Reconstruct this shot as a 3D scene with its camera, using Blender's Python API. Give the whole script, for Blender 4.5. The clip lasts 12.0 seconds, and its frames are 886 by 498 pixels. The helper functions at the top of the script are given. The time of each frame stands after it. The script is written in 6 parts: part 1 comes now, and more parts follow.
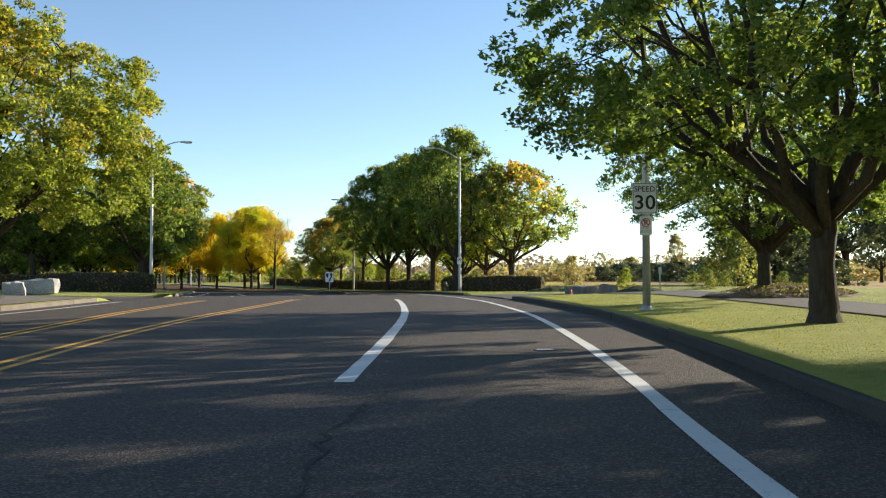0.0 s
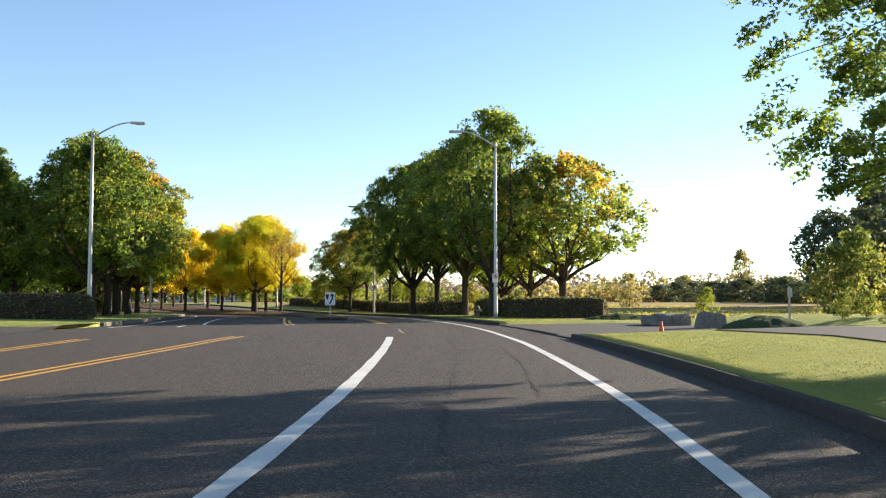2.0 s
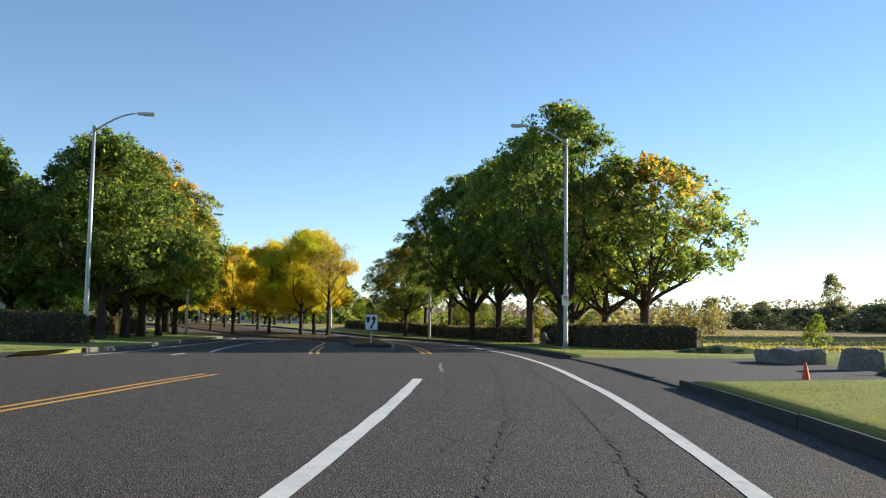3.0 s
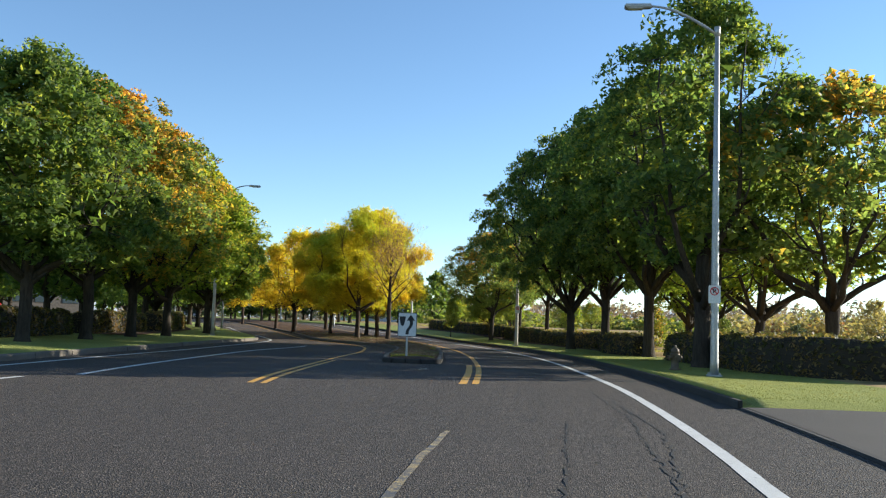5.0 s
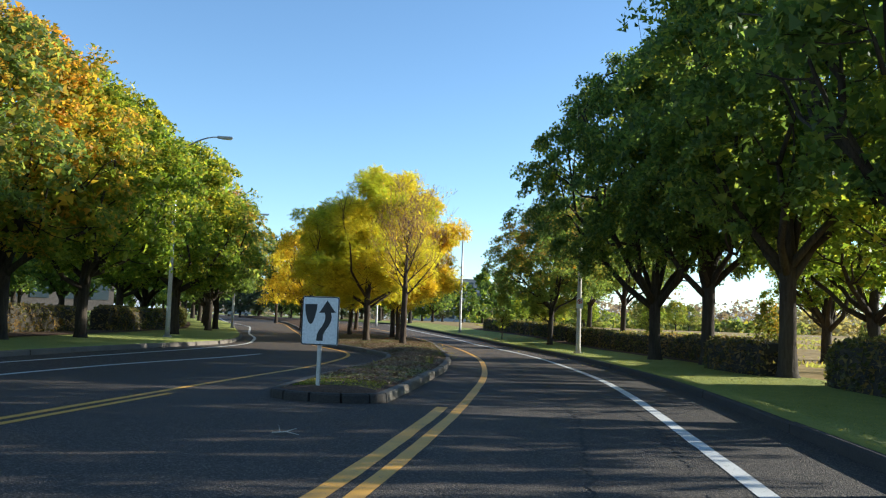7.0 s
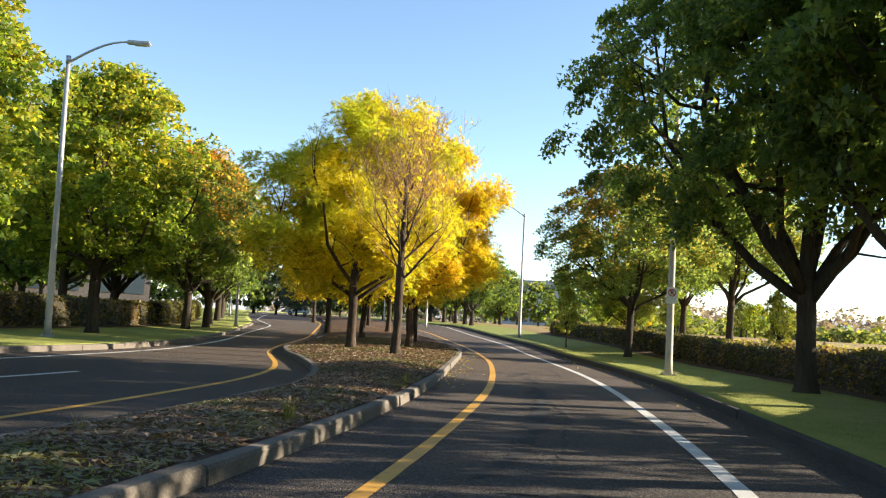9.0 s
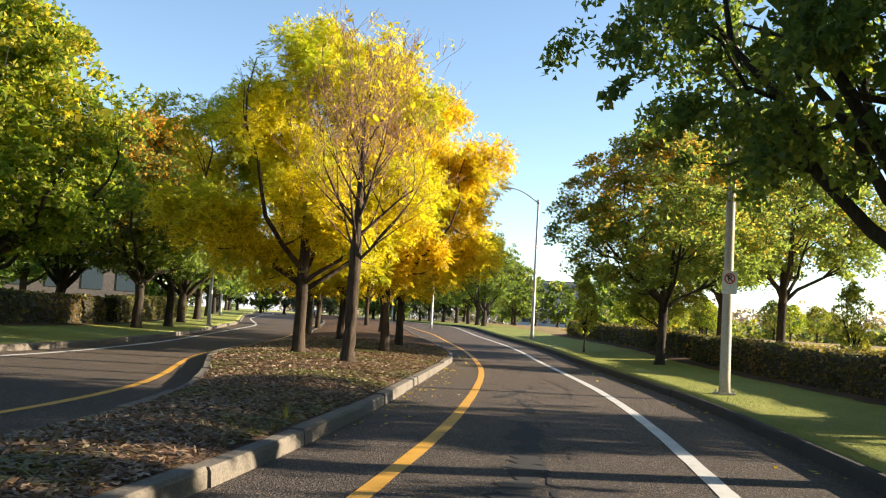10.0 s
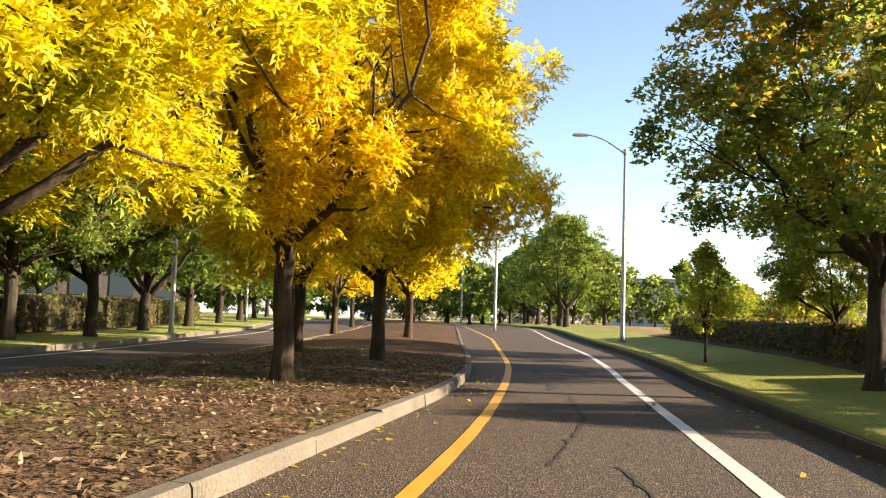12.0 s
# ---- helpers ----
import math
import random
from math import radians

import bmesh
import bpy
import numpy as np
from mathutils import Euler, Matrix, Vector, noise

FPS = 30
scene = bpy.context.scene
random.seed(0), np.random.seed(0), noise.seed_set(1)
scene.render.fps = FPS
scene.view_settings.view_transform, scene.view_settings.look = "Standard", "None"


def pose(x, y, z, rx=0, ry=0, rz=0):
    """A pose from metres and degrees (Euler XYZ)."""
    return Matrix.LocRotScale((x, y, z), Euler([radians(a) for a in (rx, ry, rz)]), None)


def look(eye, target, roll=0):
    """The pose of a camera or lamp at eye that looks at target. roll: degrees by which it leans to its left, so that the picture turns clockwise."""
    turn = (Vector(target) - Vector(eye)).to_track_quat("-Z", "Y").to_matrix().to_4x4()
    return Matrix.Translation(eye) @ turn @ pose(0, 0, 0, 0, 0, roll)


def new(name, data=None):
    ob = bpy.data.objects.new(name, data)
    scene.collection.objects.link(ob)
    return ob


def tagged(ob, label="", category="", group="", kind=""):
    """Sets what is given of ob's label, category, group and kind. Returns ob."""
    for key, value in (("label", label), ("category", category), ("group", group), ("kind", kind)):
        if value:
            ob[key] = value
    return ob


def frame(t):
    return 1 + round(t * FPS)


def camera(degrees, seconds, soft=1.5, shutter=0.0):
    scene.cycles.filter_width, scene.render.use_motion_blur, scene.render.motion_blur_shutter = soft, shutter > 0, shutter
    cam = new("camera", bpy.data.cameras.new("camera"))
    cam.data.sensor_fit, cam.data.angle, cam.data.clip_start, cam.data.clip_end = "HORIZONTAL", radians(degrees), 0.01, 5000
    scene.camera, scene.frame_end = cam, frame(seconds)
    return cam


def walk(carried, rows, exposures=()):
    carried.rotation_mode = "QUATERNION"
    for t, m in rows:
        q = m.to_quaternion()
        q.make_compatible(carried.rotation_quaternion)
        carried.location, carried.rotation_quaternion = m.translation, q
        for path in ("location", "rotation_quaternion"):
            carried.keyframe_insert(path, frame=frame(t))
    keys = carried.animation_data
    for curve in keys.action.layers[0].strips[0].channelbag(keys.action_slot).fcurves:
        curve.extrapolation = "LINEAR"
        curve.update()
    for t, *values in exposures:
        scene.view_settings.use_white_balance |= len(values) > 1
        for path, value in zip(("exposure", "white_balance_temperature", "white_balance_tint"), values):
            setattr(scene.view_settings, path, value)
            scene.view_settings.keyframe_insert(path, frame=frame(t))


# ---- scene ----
cam = camera(51.2, 12.0, soft=1.2)
PATH = [
    (0, (0.801, -3.394, 0.638), (0.815, -1.395, 0.715), -0.1),
    (0.5, (1.084, 0.235, 0.704), (1.098, 2.233, 0.779), -0.0),
    (1, (1.32, 3.774, 0.782), (1.335, 5.772, 0.857), -0.1),
    (1.5, (1.515, 7.362, 0.885), (1.506, 9.36, 0.968), 0.0),
    (2, (1.609, 11.114, 0.947), (1.527, 13.109, 1.064), 0.0),
    (2.5, (1.687, 14.946, 0.982), (1.515, 16.933, 1.133), 0.5),
    (3, (1.643, 18.709, 1.058), (1.415, 20.689, 1.224), 0.8),
    (5, (1.037, 34.195, 1.263), (0.575, 36.134, 1.424), 1.90),
    (5.5, (0.762, 37.926, 1.303), (0.251, 39.853, 1.463), 2.02),
    (6, (0.422, 41.749, 1.331), (-0.116, 43.669, 1.484), 1.60),
    (6.5, (-0.039, 45.674, 1.337), (-0.624, 47.581, 1.490), 2.10),
    (7, (-0.555, 49.594, 1.258), (-1.179, 51.488, 1.414), 2.12),
    (9, (-3.163, 64.401, 1.238), (-3.961, 66.228, 1.392), 3.11),
    (9.5, (-4.105, 68.066, 1.235), (-4.911, 69.890, 1.387), 3.21),
    (10, (-5.058, 71.629, 1.195), (-5.898, 73.438, 1.349), 3.37),
    (10.5, (-6.095, 75.225, 1.163), (-7.032, 76.985, 1.313), 3.48),
    (11, (-7.282, 78.993, 1.190), (-8.278, 80.721, 1.338), 3.60),
    (11.5, (-8.563, 82.764, 1.143), (-9.577, 84.481, 1.290), 2.64),
    (12, (-9.899, 86.424, 1.066), (-10.914, 88.140, 1.220), 1.94),
]
walk(cam, [(t, look(eye, target, roll)) for t, eye, target, roll in PATH],
     exposures=[(0.0, 1.22, 6400, 8), (0.5, 1.48, 6600, 10), (1.0, 1.45, 6600, 10), (1.5, 1.35, 6400, 9), (2.0, 1.5, 6500, 10), (2.5, 1.43, 6350, 10), (3.0, 1.0, 5950, 7), (5.0, 1.15, 5750, 5),
                (7.0, 1.25, 5600, 3), (9.0, 1.72, 6500, 9), (9.5, 1.66, 6600, 9), (10.0, 1.66, 6750, 9), (10.5, 1.9, 7350, 11), (11.0, 2.05, 7300, 12), (11.5, 2.17, 7400, 12), (12.0, 1.85, 7400, 12)])


# ---------------------------------------------------------------- light
SUN_AZ, SUN_EL = 57.5, 17.5          # degrees from +y towards +x, and up
world = bpy.data.worlds.new("sky")
scene.world = world
world.use_nodes = True
wn, wl = world.node_tree.nodes, world.node_tree.links
sky = wn.new("ShaderNodeTexSky")
sky.sky_type = "NISHITA"
sky.sun_disc = False
sky.sun_elevation, sky.sun_rotation = radians(SUN_EL), radians(SUN_AZ)
sky.altitude, sky.air_density, sky.dust_density, sky.ozone_density = 1500, 1.0, 0.0, 1.5
wn["Background"].inputs["Strength"].default_value = 0.092
wl.new(sky.outputs["Color"], wn["Background"].inputs["Color"])
sun = new("sun", bpy.data.lights.new("sun", "SUN"))
sun.data.energy, sun.data.angle, sun.data.color = 5.0, radians(0.55), (1.0, 0.87, 0.70)
sa, se = radians(SUN_AZ), radians(SUN_EL)
sun.matrix_world = look((0, 0, 60), (-math.sin(sa) * math.cos(se) * 60, -math.cos(sa) * math.cos(se) * 60, 60 - 60 * math.sin(se)))


# ---------------------------------------------------------------- materials
def material(name):
    m = bpy.data.materials.new(name)
    m.use_nodes = True
    return m, m.node_tree.nodes, m.node_tree.links, m.node_tree.nodes["Principled BSDF"]


def tex_noise(n, l, coords, scale, detail=4.0, rough=0.55, warp=0.0):
    t = n.new("ShaderNodeTexNoise")
    t.inputs["Scale"].default_value, t.inputs["Detail"].default_value = scale, detail
    t.inputs["Roughness"].default_value, t.inputs["Distortion"].default_value = rough, warp
    l.new(coords, t.inputs["Vector"])
    return t.outputs["Fac"]


def ramp(n, l, fac, stops):
    r = n.new("ShaderNodeValToRGB")
    while len(r.color_ramp.elements) < len(stops):
        r.color_ramp.elements.new(0.5)
    for e, (p, c) in zip(r.color_ramp.elements, stops):
        e.position, e.color = p, (*c, 1) if len(c) == 3 else c
    l.new(fac, r.inputs["Fac"])
    return r.outputs["Color"]


def mixed(n, l, fac, a, b, mode="MIX"):
    m = n.new("ShaderNodeMix")
    m.data_type, m.blend_type = "RGBA", mode
    for socket, value in ((m.inputs[0], fac), (m.inputs[6], a), (m.inputs[7], b)):
        if hasattr(value, "links"):
            l.new(value, socket)
        elif isinstance(value, tuple):
            socket.default_value = (*value, 1)
        else:
            socket.default_value = value
    return m.outputs[2]


def bumped(n, l, p, height, strength, distance):
    b = n.new("ShaderNodeBump")
    b.inputs["Strength"].default_value, b.inputs["Distance"].default_value = strength, distance
    l.new(height, b.inputs["Height"])
    l.new(b.outputs["Normal"], p.inputs["Normal"])


def coords(n, kind="Object"):
    return n.new("ShaderNodeTexCoord").outputs[kind]


def grainy(name, dark, light, scale, rough=0.8, fine=None, bump=0.3, dist=0.01, metal=0.0, specular=0.4):
    """A surface with large stains and fine grain between two colours."""
    m, n, l, p = material(name)
    c = coords(n)
    big, small = tex_noise(n, l, c, scale, 5), tex_noise(n, l, c, fine or scale * 12, 3)
    col = ramp(n, l, big, [(0.3, dark), (0.7, light)])
    col = mixed(n, l, 0.55, col, ramp(n, l, small, [(0.3, tuple(v * 0.72 for v in dark)), (0.72, tuple(min(1, v * 1.18) for v in light))]))
    l.new(col, p.inputs["Base Color"])
    p.inputs["Roughness"].default_value, p.inputs["Metallic"].default_value = rough, metal
    p.inputs["Specular IOR Level"].default_value = specular
    bumped(n, l, p, small, bump, dist)
    return m


def make_asphalt():
    m, n, l, p = material("asphalt")
    c = coords(n)
    big = tex_noise(n, l, c, 0.22, 4)
    mid = tex_noise(n, l, c, 2.2, 5, 0.65)
    vor = n.new("ShaderNodeTexVoronoi")
    vor.inputs["Scale"].default_value = 64
    l.new(c, vor.inputs["Vector"])
    col = ramp(n, l, big, [(0.3, (0.0350, 0.0285, 0.0232)), (0.7, (0.0595, 0.0470, 0.0368))])
    col = mixed(n, l, 0.4, col, ramp(n, l, mid, [(0.32, (0.0210, 0.0173, 0.0146)), (0.72, (0.0735, 0.0575, 0.0448))]))
    col = mixed(n, l, 0.6, col, ramp(n, l, vor.outputs["Color"], [(0.12, (0.0125, 0.0106, 0.0092)), (0.6, (0.0490, 0.0396, 0.0313)), (0.95, (0.2468, 0.1975, 0.1511))]))
    axes = n.new("ShaderNodeSeparateXYZ")  # lighter and browner past the island's nose: sunlight put into the surface colour
    l.new(c, axes.inputs[0])
    span = n.new("ShaderNodeMapRange")
    span.inputs["From Min"].default_value, span.inputs["From Max"].default_value = 74, 88
    l.new(axes.outputs[1], span.inputs["Value"])
    col = mixed(n, l, span.outputs[0], col, mixed(n, l, 1.0, col, (1.5, 1.36, 1.25), "MULTIPLY"))
    l.new(col, p.inputs["Base Color"])
    p.inputs["Roughness"].default_value = 0.82
    p.inputs["Specular IOR Level"].default_value = 0.35
    bumped(n, l, p, vor.outputs["Distance"], 0.75, 0.014)
    return m


def make_paint(name, colour, worn):
    m, n, l, p = material(name)
    c = coords(n)
    wear, grit = tex_noise(n, l, c, 6, 8, 0.75, 0.4), tex_noise(n, l, c, 70, 3)
    both = mixed(n, l, 0.4, wear, grit)
    paint = ramp(n, l, tex_noise(n, l, c, 1.4, 4), [(0.3, tuple(v * 0.8 for v in colour)), (0.7, colour)])
    col = mixed(n, l, ramp(n, l, both, [(worn - 0.05, (1, 1, 1)), (worn + 0.04, (0, 0, 0))]), paint, (0.075, 0.07, 0.066))
    l.new(col, p.inputs["Base Color"])
    p.inputs["Roughness"].default_value = 0.6
    bumped(n, l, p, grit, 0.3, 0.004)
    return m


def make_lawn():
    m, n, l, p = material("lawn_grass")
    c = coords(n)
    big, mid, fine = tex_noise(n, l, c, 0.28, 4), tex_noise(n, l, c, 2.6, 5), tex_noise(n, l, c, 55, 4, 0.7)
    col = ramp(n, l, big, [(0.3, (0.15, 0.2, 0.034)), (0.52, (0.24, 0.275, 0.052)), (0.74, (0.37, 0.36, 0.1))])
    col = mixed(n, l, 0.4, col, ramp(n, l, mid, [(0.3, (0.11, 0.15, 0.028)), (0.7, (0.38, 0.38, 0.11))]))
    col = mixed(n, l, 0.45, col, ramp(n, l, fine, [(0.3, (0.14, 0.17, 0.035)), (0.7, (0.5, 0.48, 0.15))]))
    l.new(col, p.inputs["Base Color"])
    p.inputs["Roughness"].default_value, p.inputs["Specular IOR Level"].default_value = 0.9, 0.15
    bumped(n, l, p, fine, 0.9, 0.04)
    return m


def make_leaf(name, one, two, three=None, patch=0.35, glow=0.5, cut=(0.42, 0.6), top=0.0, shine=1.7, gloss=0.3):
    """Leaves in two colours with patches of a third; light shines through them."""
    m, n, l, p = material(name)
    info = n.new("ShaderNodeNewGeometry").outputs["Random Per Island"]
    col = ramp(n, l, info, [(0.0, tuple(v * 0.62 for v in one)), (0.5, one), (1.0, two)])
    if three:
        where = tex_noise(n, l, coords(n), patch, 2)
        spread = n.new("ShaderNodeMath")
        spread.operation = "MULTIPLY_ADD"
        l.new(info, spread.inputs[0])
        spread.inputs[1].default_value = 0.55 if top else 0.22
        l.new(where, spread.inputs[2])
        if top:  # the upper leaves turn first
            axes, high = n.new("ShaderNodeSeparateXYZ"), n.new("ShaderNodeMath")
            l.new(coords(n), axes.inputs[0])
            high.operation = "MULTIPLY_ADD"
            l.new(axes.outputs[2], high.inputs[0])
            high.inputs[1].default_value = top
            l.new(spread.outputs[0], high.inputs[2])
            spread = high
        share = n.new("ShaderNodeMapRange")
        share.inputs["From Min"].default_value, share.inputs["From Max"].default_value = cut
        l.new(spread.outputs[0], share.inputs["Value"])
        col = mixed(n, l, share.outputs[0], col, three)
    out = n["Material Output"]
    trans = n.new("ShaderNodeBsdfTranslucent")
    bright = mixed(n, l, 1.0, col, (shine, shine * 0.97, shine * 0.47), "MULTIPLY")
    l.new(bright, trans.inputs["Color"])
    l.new(col, p.inputs["Base Color"])
    p.inputs["Roughness"].default_value, p.inputs["Specular IOR Level"].default_value = 0.55, gloss
    both = n.new("ShaderNodeMixShader")
    both.inputs[0].default_value = glow
    l.new(p.outputs[0], both.inputs[1])
    l.new(trans.outputs[0], both.inputs[2])
    l.new(both.outputs[0], out.inputs["Surface"])
    return m


def make_bark(name, dark, light):
    m, n, l, p = material(name)
    c = coords(n)
    mp = n.new("ShaderNodeMapping")
    mp.inputs["Scale"].default_value = (9, 9, 1.6)
    l.new(c, mp.inputs["Vector"])
    rid = tex_noise(n, l, mp.outputs[0], 1.6, 6, 0.7, 0.3)
    col = ramp(n, l, rid, [(0.32, dark), (0.68, light)])
    col = mixed(n, l, 0.3, col, ramp(n, l, tex_noise(n, l, c, 0.9, 3), [(0.35, dark), (0.7, (light[0] * 0.9, light[1] * 1.05, light[2] * 0.8))]))
    l.new(col, p.inputs["Base Color"])
    p.inputs["Roughness"].default_value, p.inputs["Specular IOR Level"].default_value = 0.95, 0.2
    bumped(n, l, p, rid, 0.9, 0.03)
    return m


def plain(name, colour, rough=0.5, metal=0.0, vary=0.12):
    return grainy(name, tuple(v * (1 - vary) for v in colour), colour, 1.5, rough, 30, 0.08, 0.003, metal)


ASPHALT = make_asphalt()
PATCH = grainy("asphalt_patch", (0.03, 0.03, 0.03), (0.05, 0.047, 0.045), 0.8, 0.85, 60, 0.5, 0.008)
PATH_ASPHALT = grainy("path_asphalt", (0.034, 0.028, 0.023), (0.058, 0.048, 0.039), 0.5, 0.9, 60, 0.5, 0.008)
TAR = grainy("crack", (0.012, 0.012, 0.012), (0.03, 0.028, 0.027), 4, 0.9)
WHITE_PAINT = make_paint("white_road_paint", (0.66, 0.645, 0.6), 0.4)
YELLOW_PAINT = make_paint("yellow_road_paint", (0.66, 0.34, 0.035), 0.4)
FADED_YELLOW = make_paint("faded_yellow_paint", (0.5, 0.36, 0.14), 0.53)
KERB_WORN = grainy("worn_kerb_concrete", (0.07, 0.06, 0.048), (0.19, 0.16, 0.125), 1.1, 0.92, 45, 0.5, 0.006)
CONCRETE = grainy("kerb_concrete", (0.085, 0.074, 0.058), (0.2, 0.17, 0.132), 1.4, 0.9, 45, 0.5, 0.006)
# grime plus the shade on the kerb's road side, both put into the colour
KERB_DARK = grainy("grimy_shade_dark_kerb_concrete", (0.024, 0.022, 0.02), (0.06, 0.053, 0.045), 1.4, 0.95, 45, 0.5, 0.006)
LAWN = make_lawn()
FIELD = grainy("dry_field", (0.25, 0.17, 0.07), (0.41, 0.295, 0.13), 0.11, 0.95, 1.6, 0.6, 0.06, specular=0.1)
MULCH = grainy("bark_mulch", (0.055, 0.034, 0.022), (0.155, 0.1, 0.066), 1.1, 0.95, 26, 1.0, 0.04, specular=0.1)
LITTER = make_leaf("leaf_litter", (0.18, 0.11, 0.068), (0.38, 0.28, 0.185), (0.17, 0.17, 0.06), 0.5, 0.12, (0.6, 0.75))
GROUNDCOVER = grainy("dark_groundcover", (0.03, 0.045, 0.018), (0.075, 0.1, 0.035), 1.5, 0.95, 18, 1.0, 0.06, specular=0.1)
# greyed leaf colour stands in for air haze over the horizon woods
HAZE_WOODS = make_leaf("haze_tinted_woods", (0.12, 0.15, 0.13), (0.2, 0.22, 0.18), (0.26, 0.2, 0.17), 0.02, 0.35)
SOIL = grainy("bare_soil", (0.10, 0.065, 0.04), (0.2, 0.14, 0.09), 0.9, 0.95, 20, 0.8, 0.03)
BARK = make_bark("maple_bark", (0.022, 0.017, 0.014), (0.085, 0.066, 0.05))
ASH_BARK = make_bark("ash_bark", (0.016, 0.012, 0.01), (0.12, 0.084, 0.06))
TWIG = plain("reddish_twig", (0.30, 0.17, 0.11), 0.8)
LEAF_GREEN = make_leaf("green_maple_leaf", (0.092, 0.142, 0.045), (0.165, 0.21, 0.055), (0.3, 0.28, 0.045), 0.45, 0.56, (1.0, 1.38), 0.02, 2.25)
LEAF_TURNING = make_leaf("turning_maple_leaf", (0.15, 0.215, 0.035), (0.26, 0.3, 0.045), (0.46, 0.36, 0.04), 0.5, 0.56, (1.0, 1.45), 0.036, 2.1)
LEAF_ORANGE = make_leaf("orange_topped_maple_leaf", (0.2, 0.25, 0.04), (0.34, 0.34, 0.05), (0.6, 0.31, 0.04), 0.5, 0.54, (0.95, 1.36), 0.036, 2.0)
LEAF_RUSTTOP = make_leaf("rust_topped_maple_leaf", (0.125, 0.172, 0.058), (0.195, 0.23, 0.07), (0.46, 0.22, 0.035), 0.5, 0.6, (1.16, 1.56), 0.06, 2.5)
LEAF_RUST = make_leaf("rust_maple_leaf", (0.12, 0.14, 0.03), (0.22, 0.2, 0.035), (0.5, 0.2, 0.045), 0.35, 0.55, (0.95, 1.22), 0.03, 2.0)
LEAF_LIME = make_leaf("lime_maple_leaf", (0.175, 0.225, 0.045), (0.29, 0.315, 0.055), (0.5, 0.3, 0.04), 0.4, 0.5, (1.05, 1.5), 0.032, 1.9)
LEAF_YOUNG = make_leaf("young_lime_leaf", (0.3, 0.33, 0.06), (0.45, 0.45, 0.09), (0.55, 0.45, 0.07), 0.5, 0.5, (0.6, 0.8))
LEAF_GOLD = make_leaf("golden_ash_leaf", (0.67, 0.52, 0.03), (0.82, 0.69, 0.055), (0.6, 0.55, 0.04), 0.4, 0.52, (0.6, 0.75))
LEAF_AMBER = make_leaf("amber_ash_leaf", (0.6, 0.445, 0.027), (0.76, 0.6, 0.045), (0.56, 0.5, 0.04), 0.4, 0.5, (0.58, 0.75))
LEAF_CHARTREUSE = make_leaf("chartreuse_ash_leaf", (0.58, 0.5, 0.03), (0.78, 0.68, 0.055), (0.36, 0.4, 0.04), 0.45, 0.5, (0.58, 0.74))
LEAF_HEDGE = make_leaf("hedge_leaf", (0.10, 0.105, 0.035), (0.19, 0.165, 0.06), (0.27, 0.18, 0.075), 0.7, 0.4, (0.58, 0.78))
# lighter tan copy of the hedge leaf, with sunlight put into its colour
LEAF_TAN = make_leaf("sunlit_tan_hedge_leaf", (0.2, 0.17, 0.06), (0.34, 0.27, 0.1), (0.16, 0.15, 0.05), 0.6, 0.4)
LEAF_SHRUB = make_leaf("shrub_leaf", (0.12, 0.165, 0.05), (0.24, 0.26, 0.085), (0.32, 0.29, 0.1), 0.5, 0.5, (0.55, 0.78))
# dark foliage raised towards grey, with distance haze mixed into the colour
LEAF_DARK = make_leaf("hazed_dark_leaf", (0.085, 0.11, 0.07), (0.14, 0.165, 0.105), None, 0.4, 0.3)
LEAF_RED = make_leaf("red_shrub_leaf", (0.3, 0.13, 0.09), (0.42, 0.22, 0.13), (0.32, 0.25, 0.1), 0.3, 0.4)
# olive leaf lightened so that distant plants look veiled by haze
LEAF_FAR = make_leaf("haze_paled_olive_leaf", (0.2, 0.23, 0.12), (0.3, 0.31, 0.17), (0.36, 0.3, 0.15), 0.2, 0.4)
DRY_BLADES = make_leaf("dry_grass_blade", (0.3, 0.2, 0.08), (0.42, 0.31, 0.13), (0.3, 0.3, 0.1), 0.3, 0.5, gloss=0.02)
BLADES = make_leaf("grass_blade", (0.22, 0.25, 0.045), (0.36, 0.36, 0.075), (0.42, 0.38, 0.12), 0.5, 0.4, (0.5, 0.75), 0.0, 1.1, 0.02)
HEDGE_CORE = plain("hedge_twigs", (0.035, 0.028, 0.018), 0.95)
GALVANISED = grainy("galvanised_steel", (0.36, 0.36, 0.35), (0.52, 0.51, 0.49), 2.5, 0.5, 40, 0.1, 0.002, 0.6)
WEATHERED = grainy("weathered_concrete_pole", (0.36, 0.33, 0.28), (0.52, 0.48, 0.41), 2.5, 0.85, 40, 0.25, 0.004)
SIGN_WHITE = plain("white_sheeting", (0.72, 0.72, 0.70), 0.45, 0, 0.06)
SIGN_BLACK = plain("black_ink", (0.02, 0.02, 0.022), 0.5)
SIGN_RED = plain("red_ink", (0.55, 0.03, 0.04), 0.5)
SIGN_BACK = plain("bare_aluminium", (0.45, 0.45, 0.45), 0.45, 0.6)
ROCK = grainy("basalt_boulder", (0.11, 0.10, 0.095), (0.27, 0.25, 0.22), 1.6, 0.9, 14, 0.8, 0.05)
PALE_ROCK = grainy("pale_boulder", (0.26, 0.24, 0.21), (0.46, 0.43, 0.38), 1.5, 0.9, 14, 0.7, 0.04)
ORANGE = plain("orange_plastic", (0.75, 0.085, 0.02), 0.45)
RUBBER = plain("black_rubber", (0.03, 0.03, 0.03), 0.8)
HYDRANT = grainy("faded_hydrant_paint", (0.09, 0.062, 0.035), (0.17, 0.12, 0.066), 5, 0.6)
